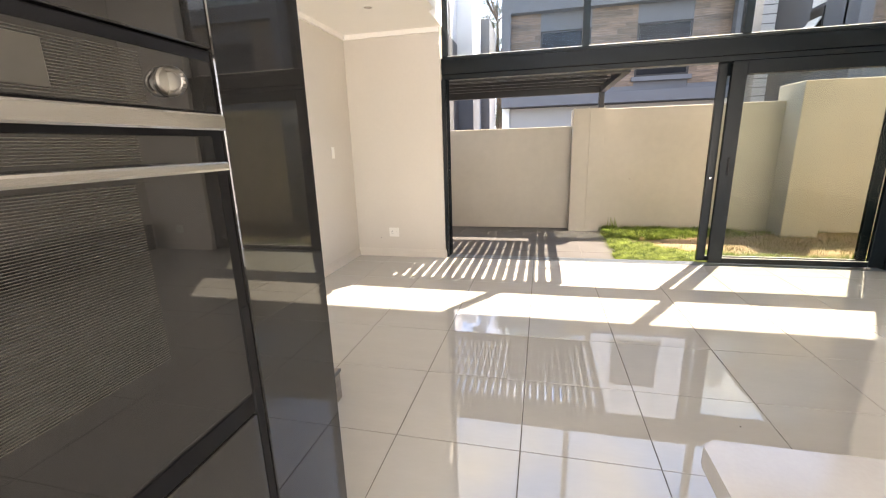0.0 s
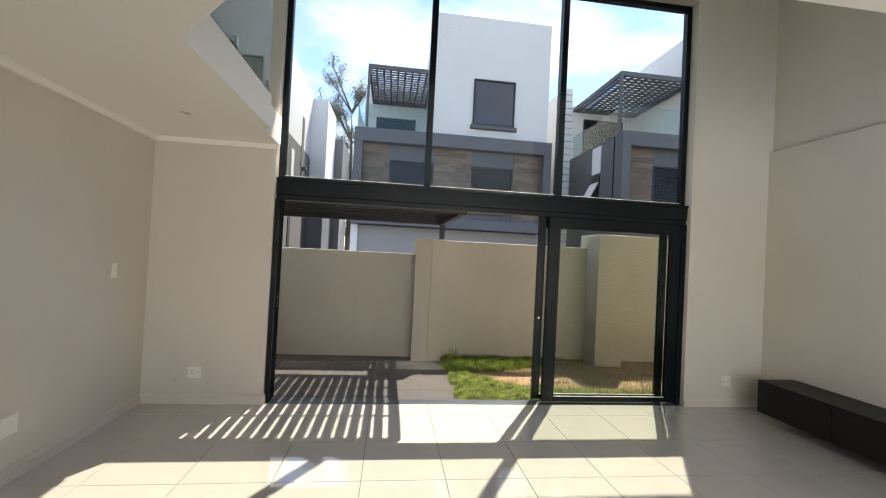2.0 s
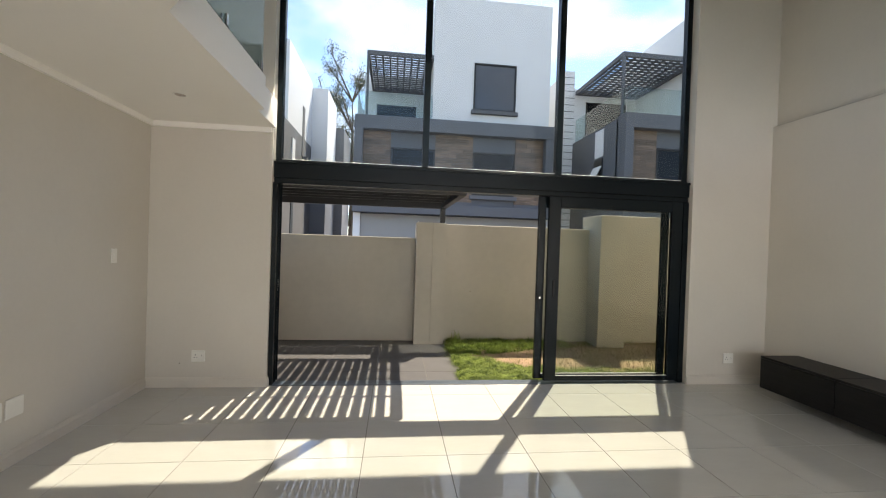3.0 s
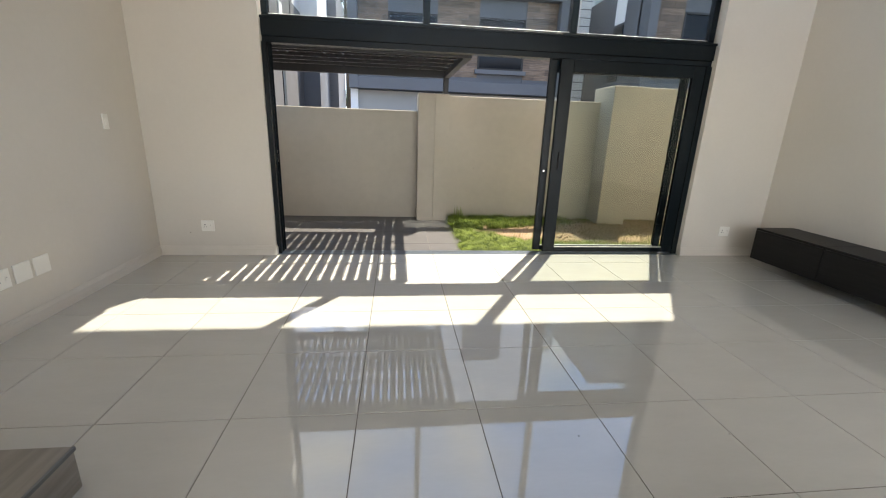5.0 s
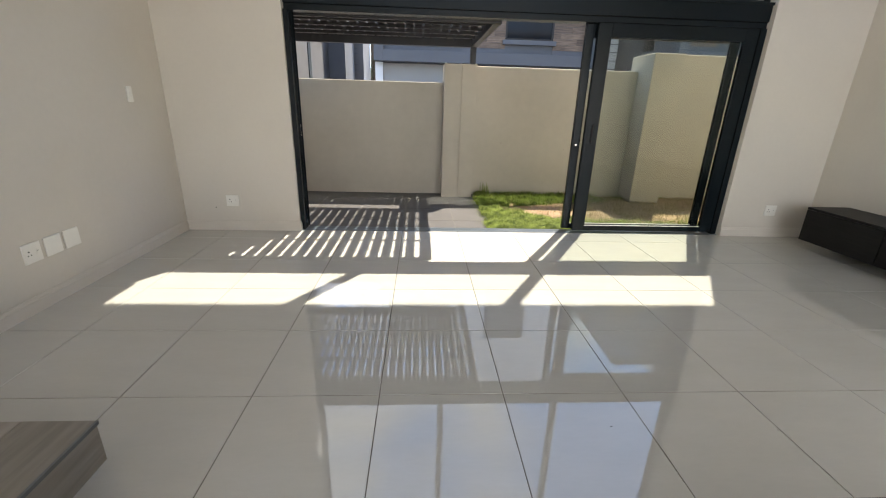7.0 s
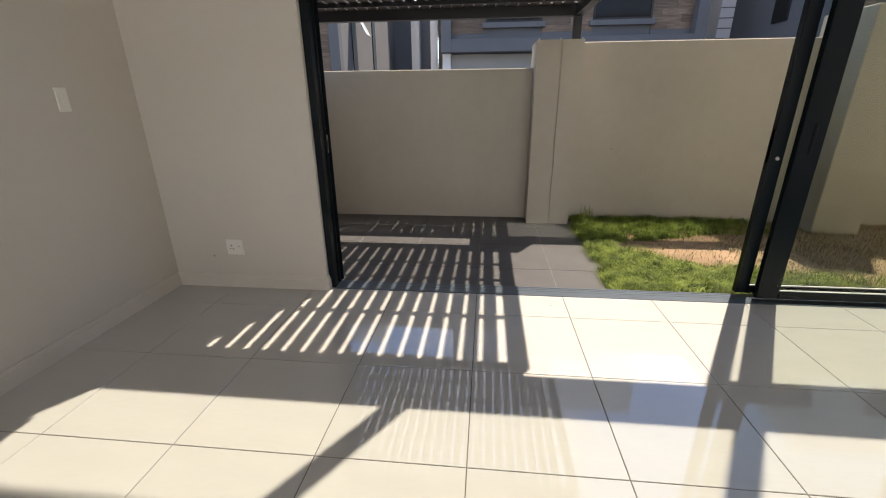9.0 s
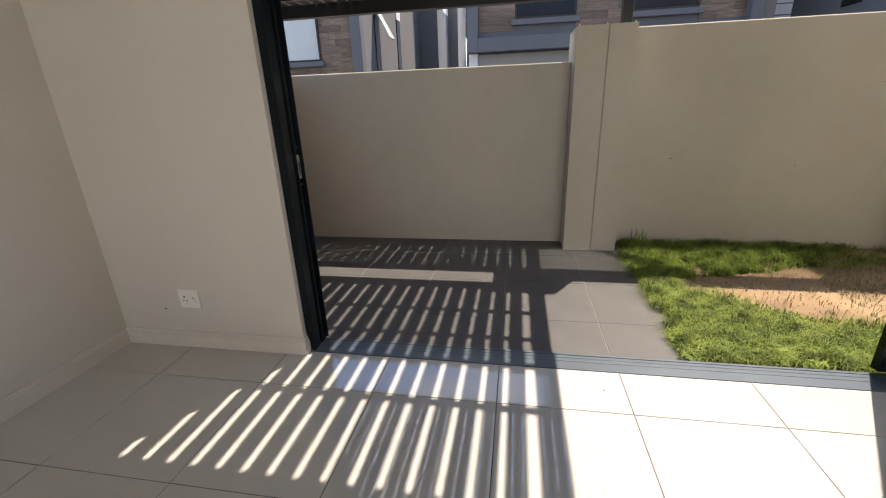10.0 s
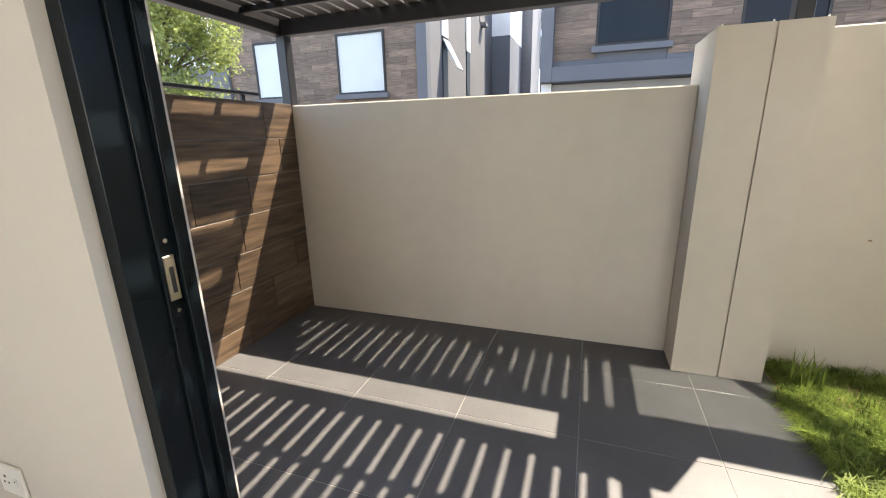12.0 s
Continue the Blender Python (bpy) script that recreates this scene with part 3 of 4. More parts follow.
street_house(-1.55, 17.2, "white and slate modern house with terrace pergola", M_DGLASS, 11.77, 11.0)
right_house = street_house(8.41, 14.75, "slate and white house with glass balustraded corner terrace", M_DGLASS, 10.9, 11.5, 0.02, 8.95)
part("back_wing", boxes((7.94, 8.40, 19.0, 27.0, -0.06, 9.9)), M_WHITE, right_house, "white ribbed side wing")
for i in range(30):
    part("groove", boxes((7.93, 8.405, 18.985, 19.0, 0.3 + 0.32 * i, 0.33 + 0.32 * i)), M_LGREY, right_house)
part("panel", boxes((8.385, 8.41, 16.0, 16.7, 5.3, 6.4)), M_WHITE, right_house, "white wall panel")
sash = part("side_window", boxes((8.36, 8.41, 16.0, 16.7, 3.3, 5.2), bevel=0.01), M_STEEL, right_house)
sash_bm = boxes((-0.02, 0.02, -0.33, 0.33, -0.85, 0.0), bevel=0.005)
bmesh.ops.transform(sash_bm, matrix=pose(8.35, 16.35, 4.9, 0, 28, 0), verts=sash_bm.verts)
part("open_sash", sash_bm, M_BLIND, sash, "tilted open sash")

left_house = thing("house", (-9.2, 17.2, -0.06), "slate house with brown cladding and white blinds", "house", "houses over the road")
LX0, LX1, LY = -13.4, -5.08, 17.2
part("body", boxes((LX0, LX1, LY + 0.2, 26.3, -0.06, 7.2)), M_LGREY, left_house, "grey plaster walls")
part("upper_block", boxes((-9.5, LX1, LY + 3.5, 26.3, 7.2, 11.05)), M_WHITE, left_house, "white upper storey")
part("frame_band", boxes((LX0, LX1 + 0.02, LY - 0.15, LY + 0.2, 5.4, 6.1), (LX0, LX0 + 0.4, LY - 0.15, LY + 0.2, -0.06, 5.4), (LX1 - 0.33, LX1 + 0.02, LY - 0.15, LY + 0.2, -0.06, 5.4), bevel=0.01), M_GREY, left_house)
panel = part("cladding", boxes((LX0 + 0.4, LX1 - 0.33, LY, LY + 0.2, -0.06, 5.4)), M_GREY, left_house, "brown wood-look cladding")
clad_boards(panel, LX0 + 0.4, LX1 - 0.33, LY, 1.4, 5.4, ((-8.4, -6.5, 2.7, 4.7), (-11.85, -10.15, 2.7, 4.7)))
house_window(left_house, -8.35, -6.55, 2.74, 4.65, LY - 0.04, M_BLIND, "window with white blind")
house_window(left_house, -11.8, -10.2, 2.74, 4.65, LY - 0.04, M_BLIND, "window with white blind")
for y, w in ((18.6, 0.55), (21.6, 0.5)):
    sw = part("side_window", boxes((LX1, LX1 + 0.03, y, y + w, 1.2, 4.6), bevel=0.005), M_MATT, left_house, "narrow dark side window")
    part("lintel", boxes((LX1, LX1 + 0.05, y - 0.03, y + w + 0.03, 4.6, 6.6), bevel=0.005), M_WHITE, sw)
sash_bm = boxes((-0.02, 0.02, -0.3, 0.3, -1.1, 0.0), bevel=0.005)
bmesh.ops.transform(sash_bm, matrix=pose(LX1 + 0.05, 18.9, 4.5, 0, -28, 0), verts=sash_bm.verts)
part("open_sash", sash_bm, M_BLIND, left_house, "open tilted sash")
part("sill", boxes((LX1, LX1 + 0.25, 24.0, 24.4, 6.0, 6.15), bevel=0.01), M_LGREY, left_house)
part("slit_window", boxes((LX1, LX1 + 0.03, 23.8, 24.3, 6.15, 8.9), bevel=0.005), M_LGREY, left_house)

far_house = thing("house", (-19.0, 19.0, -0.06), "white and grey house further along the road", "house", "houses over the road")
part("body", boxes((-24.0, -14.3, 19.0, 28.0, -0.06, 4.4)), M_LGREY, far_house, "grey plaster lower storey")
part("upper_block", boxes((-24.0, -14.2, 18.9, 28.0, 4.4, 8.6), bevel=0.02), M_WHITE, far_house, "white plaster upper storey")
house_window(far_house, -17.6, -15.8, 5.2, 7.0, 18.88, M_DGLASS, "black framed window")

back_house = thing("house", (-4.5, 29.0, -0.06), "white house further down with ribbed corner", "house", "houses over the road")
part("front", boxes((LX1 - 0.6, -4.15, 26.31, 29.9, 6.0, 10.8)), M_WHITE, back_house)
part("lower", boxes((LX1 - 0.6, -4.15, 26.31, 29.9, -0.06, 6.0)), M_GREY, back_house)
part("wing", boxes((-4.45, -3.59, 30.0, 34.0, -0.06, 9.4)), M_LGREY, back_house, "grey ribbed wall")
for i in range(28):
    part("rib", boxes((-4.32, -3.95, 29.97, 30.0, 0.3 + 0.32 * i, 0.34 + 0.32 * i)), M_GREY, back_house)


# ---- upper floor balustrade and downlight ----
balu = thing("glass_balustrade", (-1.01, 3.15, 2.934), "frameless green-tinted glass balustrade on the upper floor edge", "balustrade")
for y0, y1 in ((2.33, 3.83), ):
    part("glass_panel", boxes((-1.02, -1.008, y0, y1, 2.969, 3.93), bevel=0.002), M_BALU, balu)
    for y in (2.48, 3.03, 3.77):
        part("clamp", boxes((-1.035, -1.023, y - 0.018, y + 0.018, 2.934, 3.034), (-1.005, -0.993, y - 0.018, y + 0.018, 2.934, 3.034), (-1.035, -0.993, y - 0.018, y + 0.018, 2.934, 2.964), bevel=0.003), M_CHROME, balu, "steel glass clamp")

lamp = thing("downlight", (-1.566, 3.606, 2.65), "small round recessed downlight, switched off", "downlight")
bm = bmesh.new()
for r0, z0, r1, z1 in ((0.045, 2.645, 0.055, 2.65), (0.038, 2.649, 0.045, 2.645)):
    add_tube(bm, (-1.566, 3.606, z0), (-1.566, 3.606, z1), r0, r1, 28, caps=False)
part("ring", bm, M_PVC, lamp, smooth=True)
part("lens", add_tube(bmesh.new(), (-1.566, 3.606, 2.6475), (-1.566, 3.606, 2.6495), 0.039, n=28), M_CHROME, lamp, "dull reflector disc")


# ---- sockets and switches ----
def wall_plate(name, label, at, normal, w, h, holes):
    """A plate on a wall: at is its middle; normal 'x' for the west wall, 'y' for the window wall."""
    x, y, z = at
    th = thing(name, at, label, "switch" if "switch" in name else "socket", "" if "switch" in name else "wall plates")

    def put(u0, u1, z0, z1, d0, d1, bevel):
        return boxes((x + d0, x + d1, y + u0, y + u1, z + z0, z + z1), bevel=bevel) if normal == "x" else boxes((x + u0, x + u1, y - d1, y - d0, z + z0, z + z1), bevel=bevel)

    part("plate", put(-w / 2, w / 2, -h / 2, h / 2, 0.0, 0.011, 0.003), M_PVC, th)
    # dark sheet inside the plate, standing in for shadow along its edge
    part("dark_shade_fill", put(-w / 2 + 0.004, w / 2 - 0.004, -h / 2 + 0.004, h / 2 - 0.004, -0.001, 0.002, 0.0), M_HOLE, th)
    if holes == "socket":
        for u, v, r in ((-0.026, 0.012, 0.0055), (-0.036, -0.012, 0.0042), (-0.014, -0.012, 0.0042)):
            p = (x + 0.010, y + u, z + v) if normal == "x" else (x + u, y - 0.010, z + v)
            q = (x + 0.0116, y + u, z + v) if normal == "x" else (x + u, y - 0.0116, z + v)
            part("pin_hole", add_tube(bmesh.new(), p, q, r, n=12), M_HOLE, th)
        part("rocker", put(0.024, 0.040, -0.016, 0.016, 0.010, 0.0145, 0.003), M_PVC, th)
        part("mark", put(0.029, 0.035, 0.004, 0.010, 0.0145, 0.0149, 0.0), M_MATT, th)
    if holes == "switch":
        part("rocker", put(-0.013, 0.013, -0.024, 0.024, 0.010, 0.016, 0.004), M_PVC, th)
    return th


wall_plate("wall_socket", "white square wall socket above the skirting", (-1.752, WY, 0.316), "y", 0.128, 0.115, "socket")
wall_plate("wall_socket", "white square wall socket beside the black cabinet", (4.09, WY, 0.30), "y", 0.128, 0.115, "socket")
wall_plate("wall_socket", "white socket beside two blank plates", (WX, 2.715, 0.372), "x", 0.13, 0.125, "socket")
wall_plate("blank_socket_plate", "white blank plate on the greige wall", (WX, 2.875, 0.372), "x", 0.13, 0.125, "")
wall_plate("blank_socket_plate", "white blank plate on the greige wall", (WX, 3.03, 0.372), "x", 0.13, 0.125, "")
wall_plate("light_switch", "white upright light switch plate", (WX, 3.963, 1.328), "x", 0.068, 0.125, "switch")
for dx, dz in ((-0.18, 0.24), ):
    part("wall_mark", add_tube(bmesh.new(), (-1.752 + dx, WY - 0.001, dz), (-1.752 + dx, WY + 0.001, dz), 0.005, n=10), M_HOLE)
tagged(bpy.data.objects["wall_mark"], "small dark drill hole in the wall by the socket", "hole")


def speck(name, at, r, mat, label):
    """A small uneven crumb lying on a surface."""
    bm = bmesh.new()
    bmesh.ops.create_icosphere(bm, subdivisions=1, radius=r, matrix=pose(*at) @ Matrix.Diagonal((1.0, 0.7, 0.5, 1)))
    for v in bm.verts:
        v.co += Vector((random.uniform(-1, 1), random.uniform(-1, 1), 0)) * r * 0.25
    return tagged(part(name, bm, mat), label, "speck", "specks")


random.seed(3)
for x, y, r in ((1.043, 1.572, 0.004), (0.50, 4.352, 0.004), (1.786, 1.536, 0.004)):
    speck("floor_speck", (x, y, 0.45 * r), r, M_HOLE, "tiny dark crumb lying on the polished floor tiles")
for x, z, r in ((1.416, 0.773, 0.010), (2.416, 0.70, 0.009), (2.9, 1.35, 0.006)):
    speck("wall_speck", (x, 6.674, z), r, M_SOIL, "small brown dirt spot on the garden wall plaster")


# ---- floating black cabinet run ----
def cabinet(y1, w):
    c = thing("floating_cabinet", (4.33, y1 - w / 2, 0.105), "low black wall-hung cabinet under the bare wall", "cabinet", "wall-hung cabinets")
    y0 = y1 - w + 0.002
    part("body", boxes((4.135, EX, y0, y1, 0.105, 0.418), bevel=0.002), M_CAB, c)
    part("top", boxes((4.112, EX, y0, y1, 0.42, 0.443), bevel=0.003), M_CAB, c)
    part("door", boxes((4.112, 4.133, y0 + 0.003, y1 - 0.003, 0.105, 0.417), bevel=0.002), M_CAB, c, "flat black drop front")
    return c


first = cabinet(4.062, 0.76)
for i in range(1, 4):
    copy_thing(first, Matrix.Translation((4.33, 4.062 - 0.38 - 0.762 * i, 0.105)))

# ---- stair foot ----
step = thing("stair_step", (-1.6, 1.0, 0.0), "bottom stair step in grey wood-look tile with metal edge", "stair step")
part("riser", boxes((-2.249, -1.012, 0.50, 1.443, 0.0, 0.165)), M_TREAD, step, "grey tiled riser")
x1 = -1.02
for w in (0.262, 0.30, 0.30, 0.355):
    part("tread_tile", boxes((x1 - w + 0.003, x1, 0.50, 1.452, 0.1655, 0.176), bevel=0.0015), M_TREAD, step)
    x1 -= w
part("edge_trim", boxes((-1.018, -1.008, 0.50, 1.452, 0.160, 0.178), bevel=0.002), M_LGREY, step, "thin steel nosing strip")

# ---- kitchen: oven tower and island ----
FX = -0.485
tower = thing("oven_tower", (-0.79, 0.03, 0.0), "tall dark kitchen tower with built-in black glass oven", "kitchen tower")
part("carcass", boxes((-1.09, FX - 0.022, -0.43, 0.479, 0.0, 2.30)), M_MATT, tower)
part("plinth", boxes((FX - 0.022, FX - 0.012, -0.43, 0.479, 0.0, 0.09)), M_MATT, tower)
part("tall_door", boxes((FX - 0.02, FX, 0.192, 0.479, 0.10, 2.30), bevel=0.002), M_GLOSS, tower, "glossy dark tall door")
part("grip_channel", boxes((FX - 0.018, FX - 0.002, 0.166, 0.190, 0.10, 1.09), bevel=0.003), M_MATT, tower)
part("drawer", boxes((FX - 0.02, FX, -0.428, 0.164, 0.10, 0.863), bevel=0.002), M_GLOSS, tower, "glossy dark drawer front")
part("cover_strip", boxes((FX - 0.018, FX - 0.003, -0.428, 0.164, 0.866, 0.906), bevel=0.002), M_MATT, tower)
part("upper_door", boxes((FX - 0.02, FX, -0.428, 0.188, 1.546, 2.30), bevel=0.002), M_GLOSS, tower, "glossy dark upper door")
oven = part("oven", boxes((FX - 0.018, FX - 0.004, -0.428, 0.188, 0.909, 1.543), bevel=0.002), M_MATT, tower, "built-in black oven")
part("control_panel", boxes((FX - 0.006, FX + 0.002, -0.425, 0.178, 1.444, 1.524), bevel=0.0015), M_GLOSS, oven)
part("display", boxes((FX + 0.001, FX + 0.0035, -0.26, -0.075, 1.455, 1.508), bevel=0.001), M_LINE, oven, "grey display window")
part("trim_bar", boxes((FX - 0.004, FX + 0.012, -0.425, 0.184, 1.414, 1.440), bevel=0.003), M_CHROME, oven, "brushed steel trim bar")
part("oven_door", boxes((FX - 0.008, FX + 0.001, -0.425, 0.160, 0.912, 1.405), bevel=0.0015), M_GLOSS, oven)
inner_pane = part("door_window", boxes((FX + 0.0005, FX + 0.002, -0.41, 0.030, 1.044, 1.340), bevel=0.0005), M_GLOSS, oven)
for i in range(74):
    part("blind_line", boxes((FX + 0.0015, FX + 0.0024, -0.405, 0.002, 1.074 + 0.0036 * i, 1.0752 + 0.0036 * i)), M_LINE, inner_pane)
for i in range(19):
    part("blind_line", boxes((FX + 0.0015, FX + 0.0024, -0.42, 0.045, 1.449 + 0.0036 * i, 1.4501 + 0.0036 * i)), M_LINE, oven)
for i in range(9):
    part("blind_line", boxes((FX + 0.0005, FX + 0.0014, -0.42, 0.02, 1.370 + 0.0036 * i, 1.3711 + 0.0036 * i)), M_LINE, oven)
handle = part("handle", boxes((FX + 0.048, FX + 0.062, -0.42, 0.118, 1.349, 1.364), bevel=0.004, seg=2), M_CHROME, oven, "steel bar handle")
for y in (-0.40, 0.07):
    part("handle_post", boxes((FX, FX + 0.05, y, y + 0.016, 1.350, 1.363), bevel=0.002), M_CHROME, handle)
bm = bmesh.new()
for d0, r0, d1, r1 in ((0.002, 0.020, 0.006, 0.020), (0.006, 0.020, 0.008, 0.017), (0.008, 0.017, 0.009, 0.0)):
    add_tube(bm, (FX + d0, 0.083, 1.481), (FX + d1, 0.083, 1.481), r0, r1, 24, caps=False)
for i in range(12):
    a, b = [math.pi * (k / 12 - 0.5) for k in (i, i + 1)]
    add_tube(bm, (FX + 0.012 + 0.022 * math.cos(a), 0.083, 1.481 + 0.017 * math.sin(a)), (FX + 0.012 + 0.022 * math.cos(b), 0.083, 1.481 + 0.017 * math.sin(b)), 0.0045, n=10)
for z in (1.464, 1.498):
    add_tube(bm, (FX + 0.004, 0.083, z), (FX + 0.012, 0.083, z), 0.0045, n=10)
add_box(bm, FX + 0.008, FX + 0.030, 0.0815, 0.0845, 1.467, 1.495)
part("knob", bm, M_DIAL, oven, "brushed steel dial knob")

isle = thing("kitchen_island", (1.2, -0.6, 0.0), "kitchen island with pale grey quartz top", "island")
bm = bmesh.new()
corner = [(0.326, -1.6), (2.3, -1.6), (2.3, 0.20)] + [(0.346 - 0.02 * math.sin(a), 0.18 + 0.02 * math.cos(a)) for a in [i * math.pi / 12 for i in range(7)]]
add_prism(bm, corner, 0.862, 0.90)
bmesh.ops.bevel(bm, geom=[e for e in bm.edges if abs(e.verts[0].co.z - e.verts[1].co.z) < 1e-6], offset=0.004, segments=2, affect="EDGES")
part("worktop", bm, M_STONE, isle, "pale grey polished quartz worktop")
part("base", boxes((0.40, 2.26, -1.55, 0.12, 0.0, 0.862), bevel=0.003), M_MATT, isle, "dark island base")


# ---- grass ----
def grass(name, mat, label, n, box, cover, height, seed):
    rng = np.random.default_rng(seed)
    verts, faces = [], []
    x0, x1, y0, y1 = box
    while len(faces) < 2 * n:
        x, y = rng.uniform(x0, x1), rng.uniform(y0, y1)
        if cover(x, y) < rng.uniform():
            continue
        h = height * rng.uniform(0.35, 1.2) * max(0.35, 1.0 + 1.5 * wob(x, y, 5))
        a, lean, w = rng.uniform(0, 6.283), rng.uniform(0.2, 1.7), rng.uniform(0.0014, 0.0034)
        dx, dy = math.cos(a), math.sin(a)
        sx, sy = -dy * w, dx * w
        i = len(verts)
        z = -0.043
        m = 0.55 * h
        verts += [(x - sx, y - sy, z), (x + sx, y + sy, z),
                  (x + dx * lean * m * 0.45 - sx * 0.8, y + dy * lean * m * 0.45 - sy * 0.8, z + m), (x + dx * lean * m * 0.45 + sx * 0.8, y + dy * lean * m * 0.45 + sy * 0.8, z + m),
                  (x + dx * lean * h, y + dy * lean * h, z + max(0.012, h * (1.0 - 0.42 * lean)))]
        faces += [(i, i + 1, i + 3, i + 2), (i + 2, i + 3, i + 4)]
    me = bpy.data.meshes.new(name)
    me.from_pydata(verts, [], faces)
    me.materials.append(mat)
    return tagged(new(name, me), label, "grass", "", "stuff")


def wob(x, y, s=2.5):
    return noise.noise(Vector((x * s, y * s, 3.1))) * 0.5 + noise.noise(Vector((x * s * 3, y * s * 3, 7.7))) * 0.25


def near_strip(x, y):
    edge = max(5.16, 5.60 - 0.5 * max(0, x - 1.3)) + 0.14 * wob(x, 0.0)
    left = 1.03 + 0.05 * wob(0.0, y, 4) - 0.06 * (y < 5.1)
    return 0.0 if x < left or y > edge else (1.0 if y < edge - 0.12 else 0.45) * max(0.18, min(1.0, (3.2 - x) / 1.2))


def back_strip(x, y):
    edge = 5.86 + 0.26 * max(0.0, x - 1.4) + 0.14 * wob(x, 5.0)
    left = 1.0 + 0.05 * wob(2.0, y, 4) + 0.05 * (y > 6.3)
    lush = max(0.12, min(1.0, (3.3 - x) / 0.9)) * max(0.0, min(1.0, 0.45 + 1.6 * wob(x, y, 5)))
    if x < left:
        return 0.0
    if x < 1.26 and y > 5.3:
        return 1.0
    return 0.0 if y < edge else lush


grass("lawn", M_GRASS, "bright green lawn grass growing over the patio edge", 26000, (0.95, 5.2, 4.70, 5.7), near_strip, 0.075, 1)
grass("lawn_back", M_GRASS, "green grass along the foot of the boundary wall", 20000, (0.95, 4.2, 5.3, 6.66), back_strip, 0.09, 2)
grass("dry_grass", M_DRY, "sparse dry straw grass on the soil", 19000, (1.3, 6.0, 4.70, 6.65), lambda x, y: 0.3 + 0.7 * max(0.0, wob(x, y, 3) + 0.2) if x > 2.3 else 0.14 + 0.3 * max(0.0, wob(x, y, 3)), 0.05, 3)
weed = tagged(part("weed", bmesh.new(), M_GRASS), "tall tuft of grass beside the pier", "weed")
rng = random.Random(4)
bm = bmesh.new()
for i in range(46):
    a, h, lean = rng.uniform(0, 6.28), rng.uniform(0.08, 0.22), rng.uniform(0.1, 0.7)
    x, y = 1.17 + rng.uniform(-0.07, 0.07), 6.40 + rng.uniform(-0.05, 0.05)
    dx, dy, w = math.cos(a), math.sin(a), rng.uniform(0.002, 0.005)
    p = [bm.verts.new(v) for v in ((x - dy * w, y + dx * w, -0.045), (x + dy * w, y - dx * w, -0.045), (x + dx * lean * h * 0.4 + dy * w, y + dy * lean * h * 0.4 - dx * w, h * 0.6),
                                   (x + dx * lean * h * 0.4 - dy * w, y + dy * lean * h * 0.4 + dx * w, h * 0.6), (x + dx * lean * h, y + dy * lean * h, h))]
    bm.faces.new(p[:4])
    bm.faces.new((p[3], p[2], p[4]))
bm.to_mesh(weed.data)
bm.free()


# ---- trees ----
def tree(at, height, crown_low, spread, leaves, size, mat, label, seed, group=""):
    th = thing("tree", at, label, "tree", group)
    rng = random.Random(seed)
    x, y, z = at
    bm = bmesh.new()
    p, tips = Vector(at), []
    for i in range(5):
        q = Vector((x + rng.uniform(-0.15, 0.15) * spread, y + rng.uniform(-0.15, 0.15) * spread, z + height * 0.78 * (i + 1) / 5))
        add_tube(bm, p, q, 0.035 * height * (1 - i / 5.5) * 0.55, 0.035 * height * (1 - (i + 1) / 5.5) * 0.55, 8)
        if q.z > z + crown_low * 0.8:
            for k in range(5):
                a = rng.uniform(0, 6.28)
                r = spread * rng.uniform(0.4, 1.0)
                tip = q + Vector((math.cos(a) * r, math.sin(a) * r, rng.uniform(0.1, 0.35) * height * 0.6))
                add_tube(bm, q, tip, 0.008 * height * 0.6, 0.003 * height * 0.6, 6)
                tips += [q.lerp(tip, f) for f in (0.4, 0.6, 0.8, 1.0)]
                for j in range(3):
                    b = q.lerp(tip, rng.uniform(0.4, 0.9))
                    twig = b + Vector((rng.uniform(-1, 1), rng.uniform(-1, 1), rng.uniform(-0.1, 1))) * spread * 0.4
                    add_tube(bm, b, twig, 0.0025 * height, 0.001 * height, 5)
                    tips += [b.lerp(twig, f) for f in (0.5, 0.8, 1.0)]
        p = q
    part("trunk", bm, M_BARK, th)
    verts, faces = [], []
    for i in range(leaves):
        c = rng.choice(tips) + Vector((rng.gauss(0, 1), rng.gauss(0, 1), rng.gauss(0, 1))) * spread * 0.11
        u = Vector((rng.gauss(0, 1), rng.gauss(0, 1), rng.gauss(0, 1))).normalized()
        v = u.cross(Vector((rng.gauss(0, 1), rng.gauss(0, 1), rng.gauss(0, 1)))).normalized()
        s = size * rng.uniform(0.6, 1.3)
        n = len(verts)
        verts += [c - u * s, c + v * s * 0.4, c + u * s, c - v * s * 0.4]
        faces.append((n, n + 1, n + 2, n + 3))
    me = bpy.data.meshes.new("crown")
    me.from_pydata([tuple(v) for v in verts], [], faces)
    me.materials.append(mat)
    ob = new("crown", me)
    ob.parent = th
    ob.matrix_parent_inverse = base_of(th).inverted()
    return th


tree((-9.2, 11.3, -0.06), 6.2, 1.8, 1.7, 24000, 0.06, M_LEAF, "leafy green street tree beyond the clad wall", 11)
tree((-3.45, 35.5, -0.06), 17.0, 3.0, 2.3, 15000, 0.075, M_LEAF2, "tall sparse tree between the houses", 12)
tree((-5.3, 36.0, -0.06), 15.0, 4.0, 2.2, 6500, 0.075, M_LEAF2, "tall sparse tree between the houses", 13)


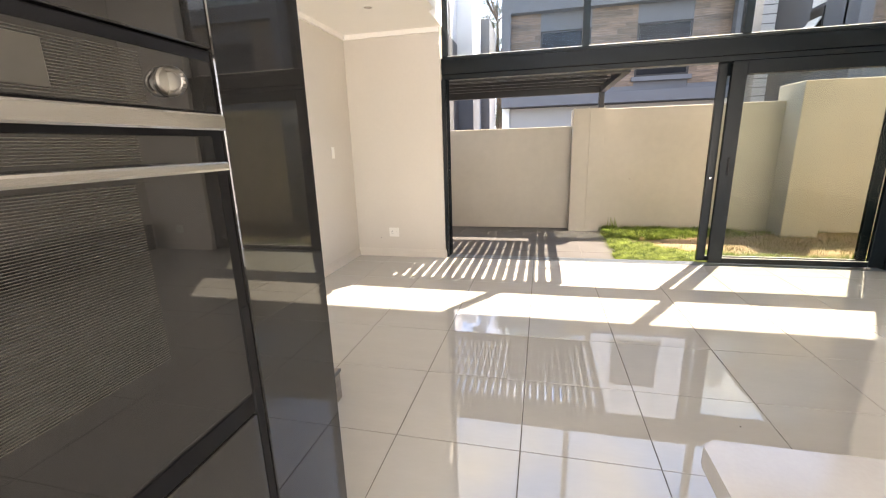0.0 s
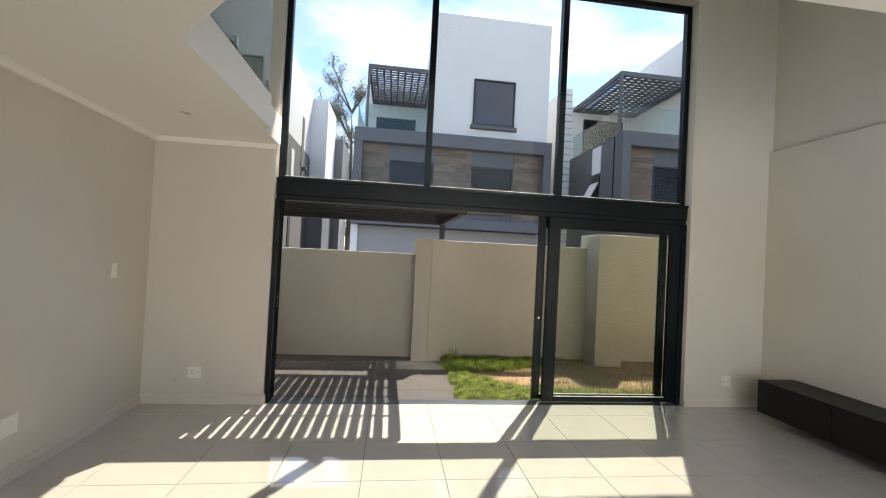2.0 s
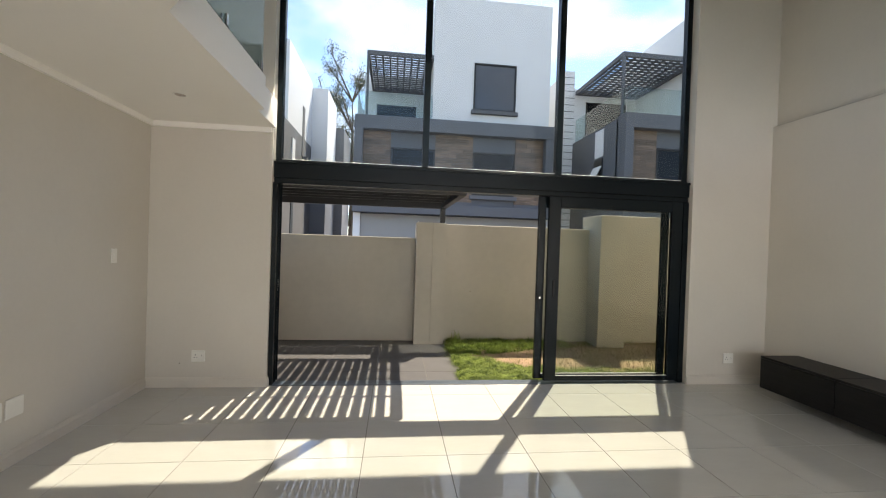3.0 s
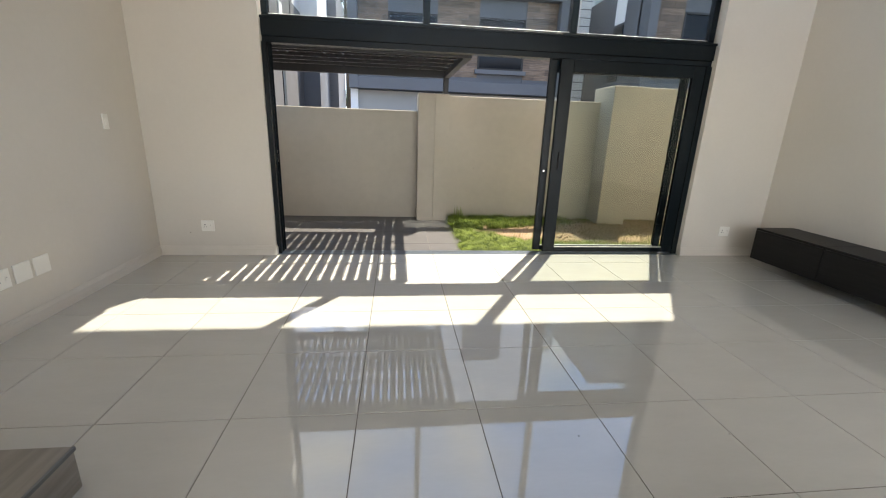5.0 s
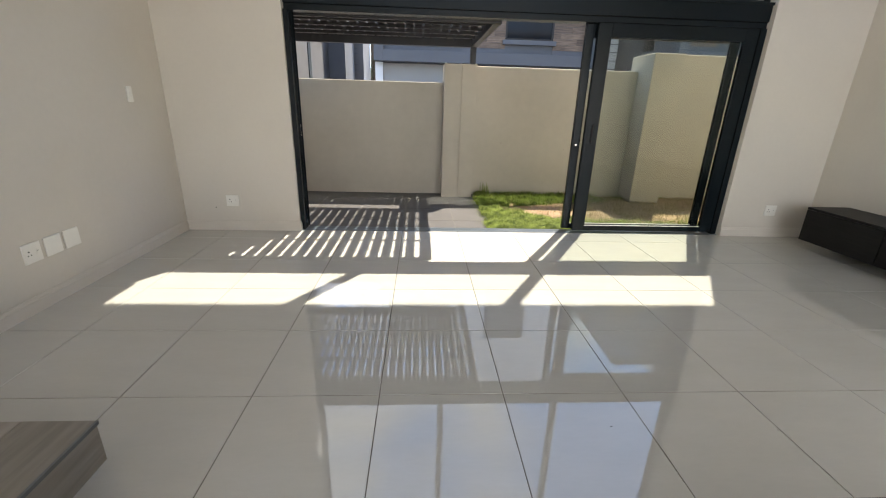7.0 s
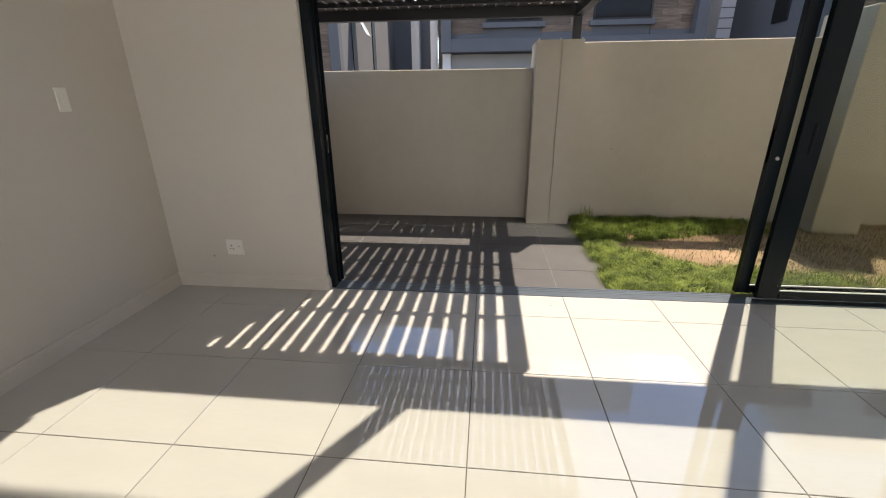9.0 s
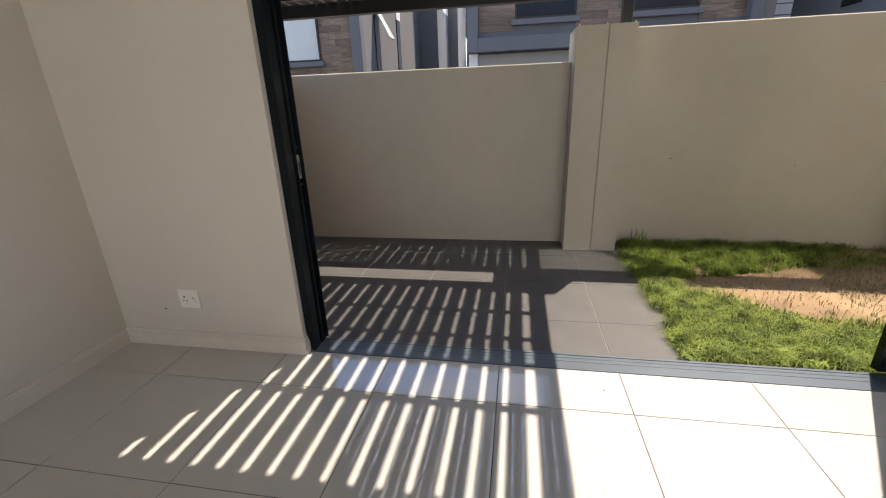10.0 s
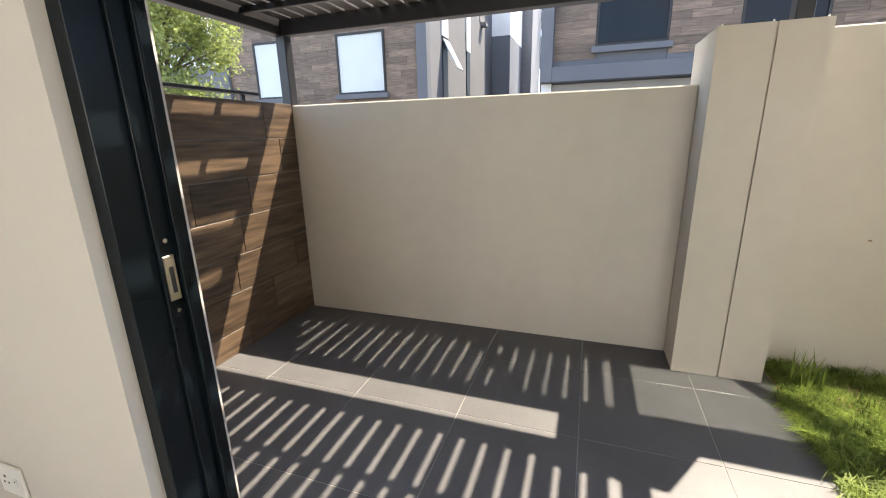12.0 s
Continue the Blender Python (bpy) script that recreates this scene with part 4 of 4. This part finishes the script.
# ---- pieces: floor tiles, patio tiles, cladding boards ----
def piece_mesh(name, w, d, h, mat, bevel=0.0015):
    """A slab with worn top edges, its top at z 0, its corner at the origin."""
    bm = bmesh.new()
    b = bevel
    low = [bm.verts.new(p) for p in ((0, 0, -h), (w, 0, -h), (w, d, -h), (0, d, -h))]
    mid = [bm.verts.new(p) for p in ((0, 0, -b), (w, 0, -b), (w, d, -b), (0, d, -b))]
    top = [bm.verts.new(p) for p in ((b, b, 0), (w - b, b, 0), (w - b, d - b, 0), (b, d - b, 0))]
    bm.faces.new(top)
    for i in range(4):
        j = (i + 1) % 4
        bm.faces.new((low[i], low[j], mid[j], mid[i]))
        bm.faces.new((mid[i], mid[j], top[j], top[i]))
    return mesh_of(name, bm, mat)


def lay(name, parent, xs, ys, gap, z, h, mat, keep=lambda x0, x1, y0, y1: True):
    meshes = {}
    for x0, x1 in zip(xs, xs[1:]):
        for y0, y1 in zip(ys, ys[1:]):
            if not keep(x0, x1, y0, y1):
                continue
            w, d = round(x1 - x0 - gap, 4), round(y1 - y0 - gap, 4)
            if (w, d) not in meshes:
                meshes[w, d] = piece_mesh(name, w, d, h, mat)
            ob = new(name, meshes[w, d])
            ob.location = (x0 + gap / 2, y0 + gap / 2, z)
            ob.parent = parent
            ob.matrix_parent_inverse = base_of(parent).inverted()


lay("tile", floor, [WX] + [-1.8 + 0.6 * i for i in range(11)] + [EX], [BACK] + [-2.4 + 0.6 * i for i in range(12)] + [4.5], 0.0035, 0.0, 0.01, M_TILE)
lay("tile", patio, [-2.25] + [-1.8 + 0.6 * i for i in range(5)] + [1.03], [4.654, 5.06, 5.66, 6.26, 6.676], 0.0035, -0.03, 0.01, M_PATIO)


def board_mesh(w, h):
    bm = add_box(bmesh.new(), 0, 0.012, 0, w, 0, h, 0.0015)
    return mesh_of("board", bm, M_BOARD)


random.seed(5)
made = {}
for row in range(7):
    z0 = max(-0.03, 1.622 - 0.2475 * (row + 1))
    high = round(1.622 - 0.2475 * row - z0 - 0.006, 4)
    y = 4.736
    cuts = [y]
    y += random.uniform(0.25, 1.0)
    while y < 6.55:
        cuts.append(y)
        y += random.choice((0.45, 0.6, 0.9))
    cuts.append(6.675)
    for a, b in zip(cuts, cuts[1:]):
        key = (round(b - a - 0.005, 3), high)
        if key not in made:
            made[key] = board_mesh(*key)
        ob = new("board", made[key])
        ob.location = (-2.217, a + 0.002, z0)
        ob.parent = wood_wall
        ob.matrix_parent_inverse = base_of(wood_wall).inverted()
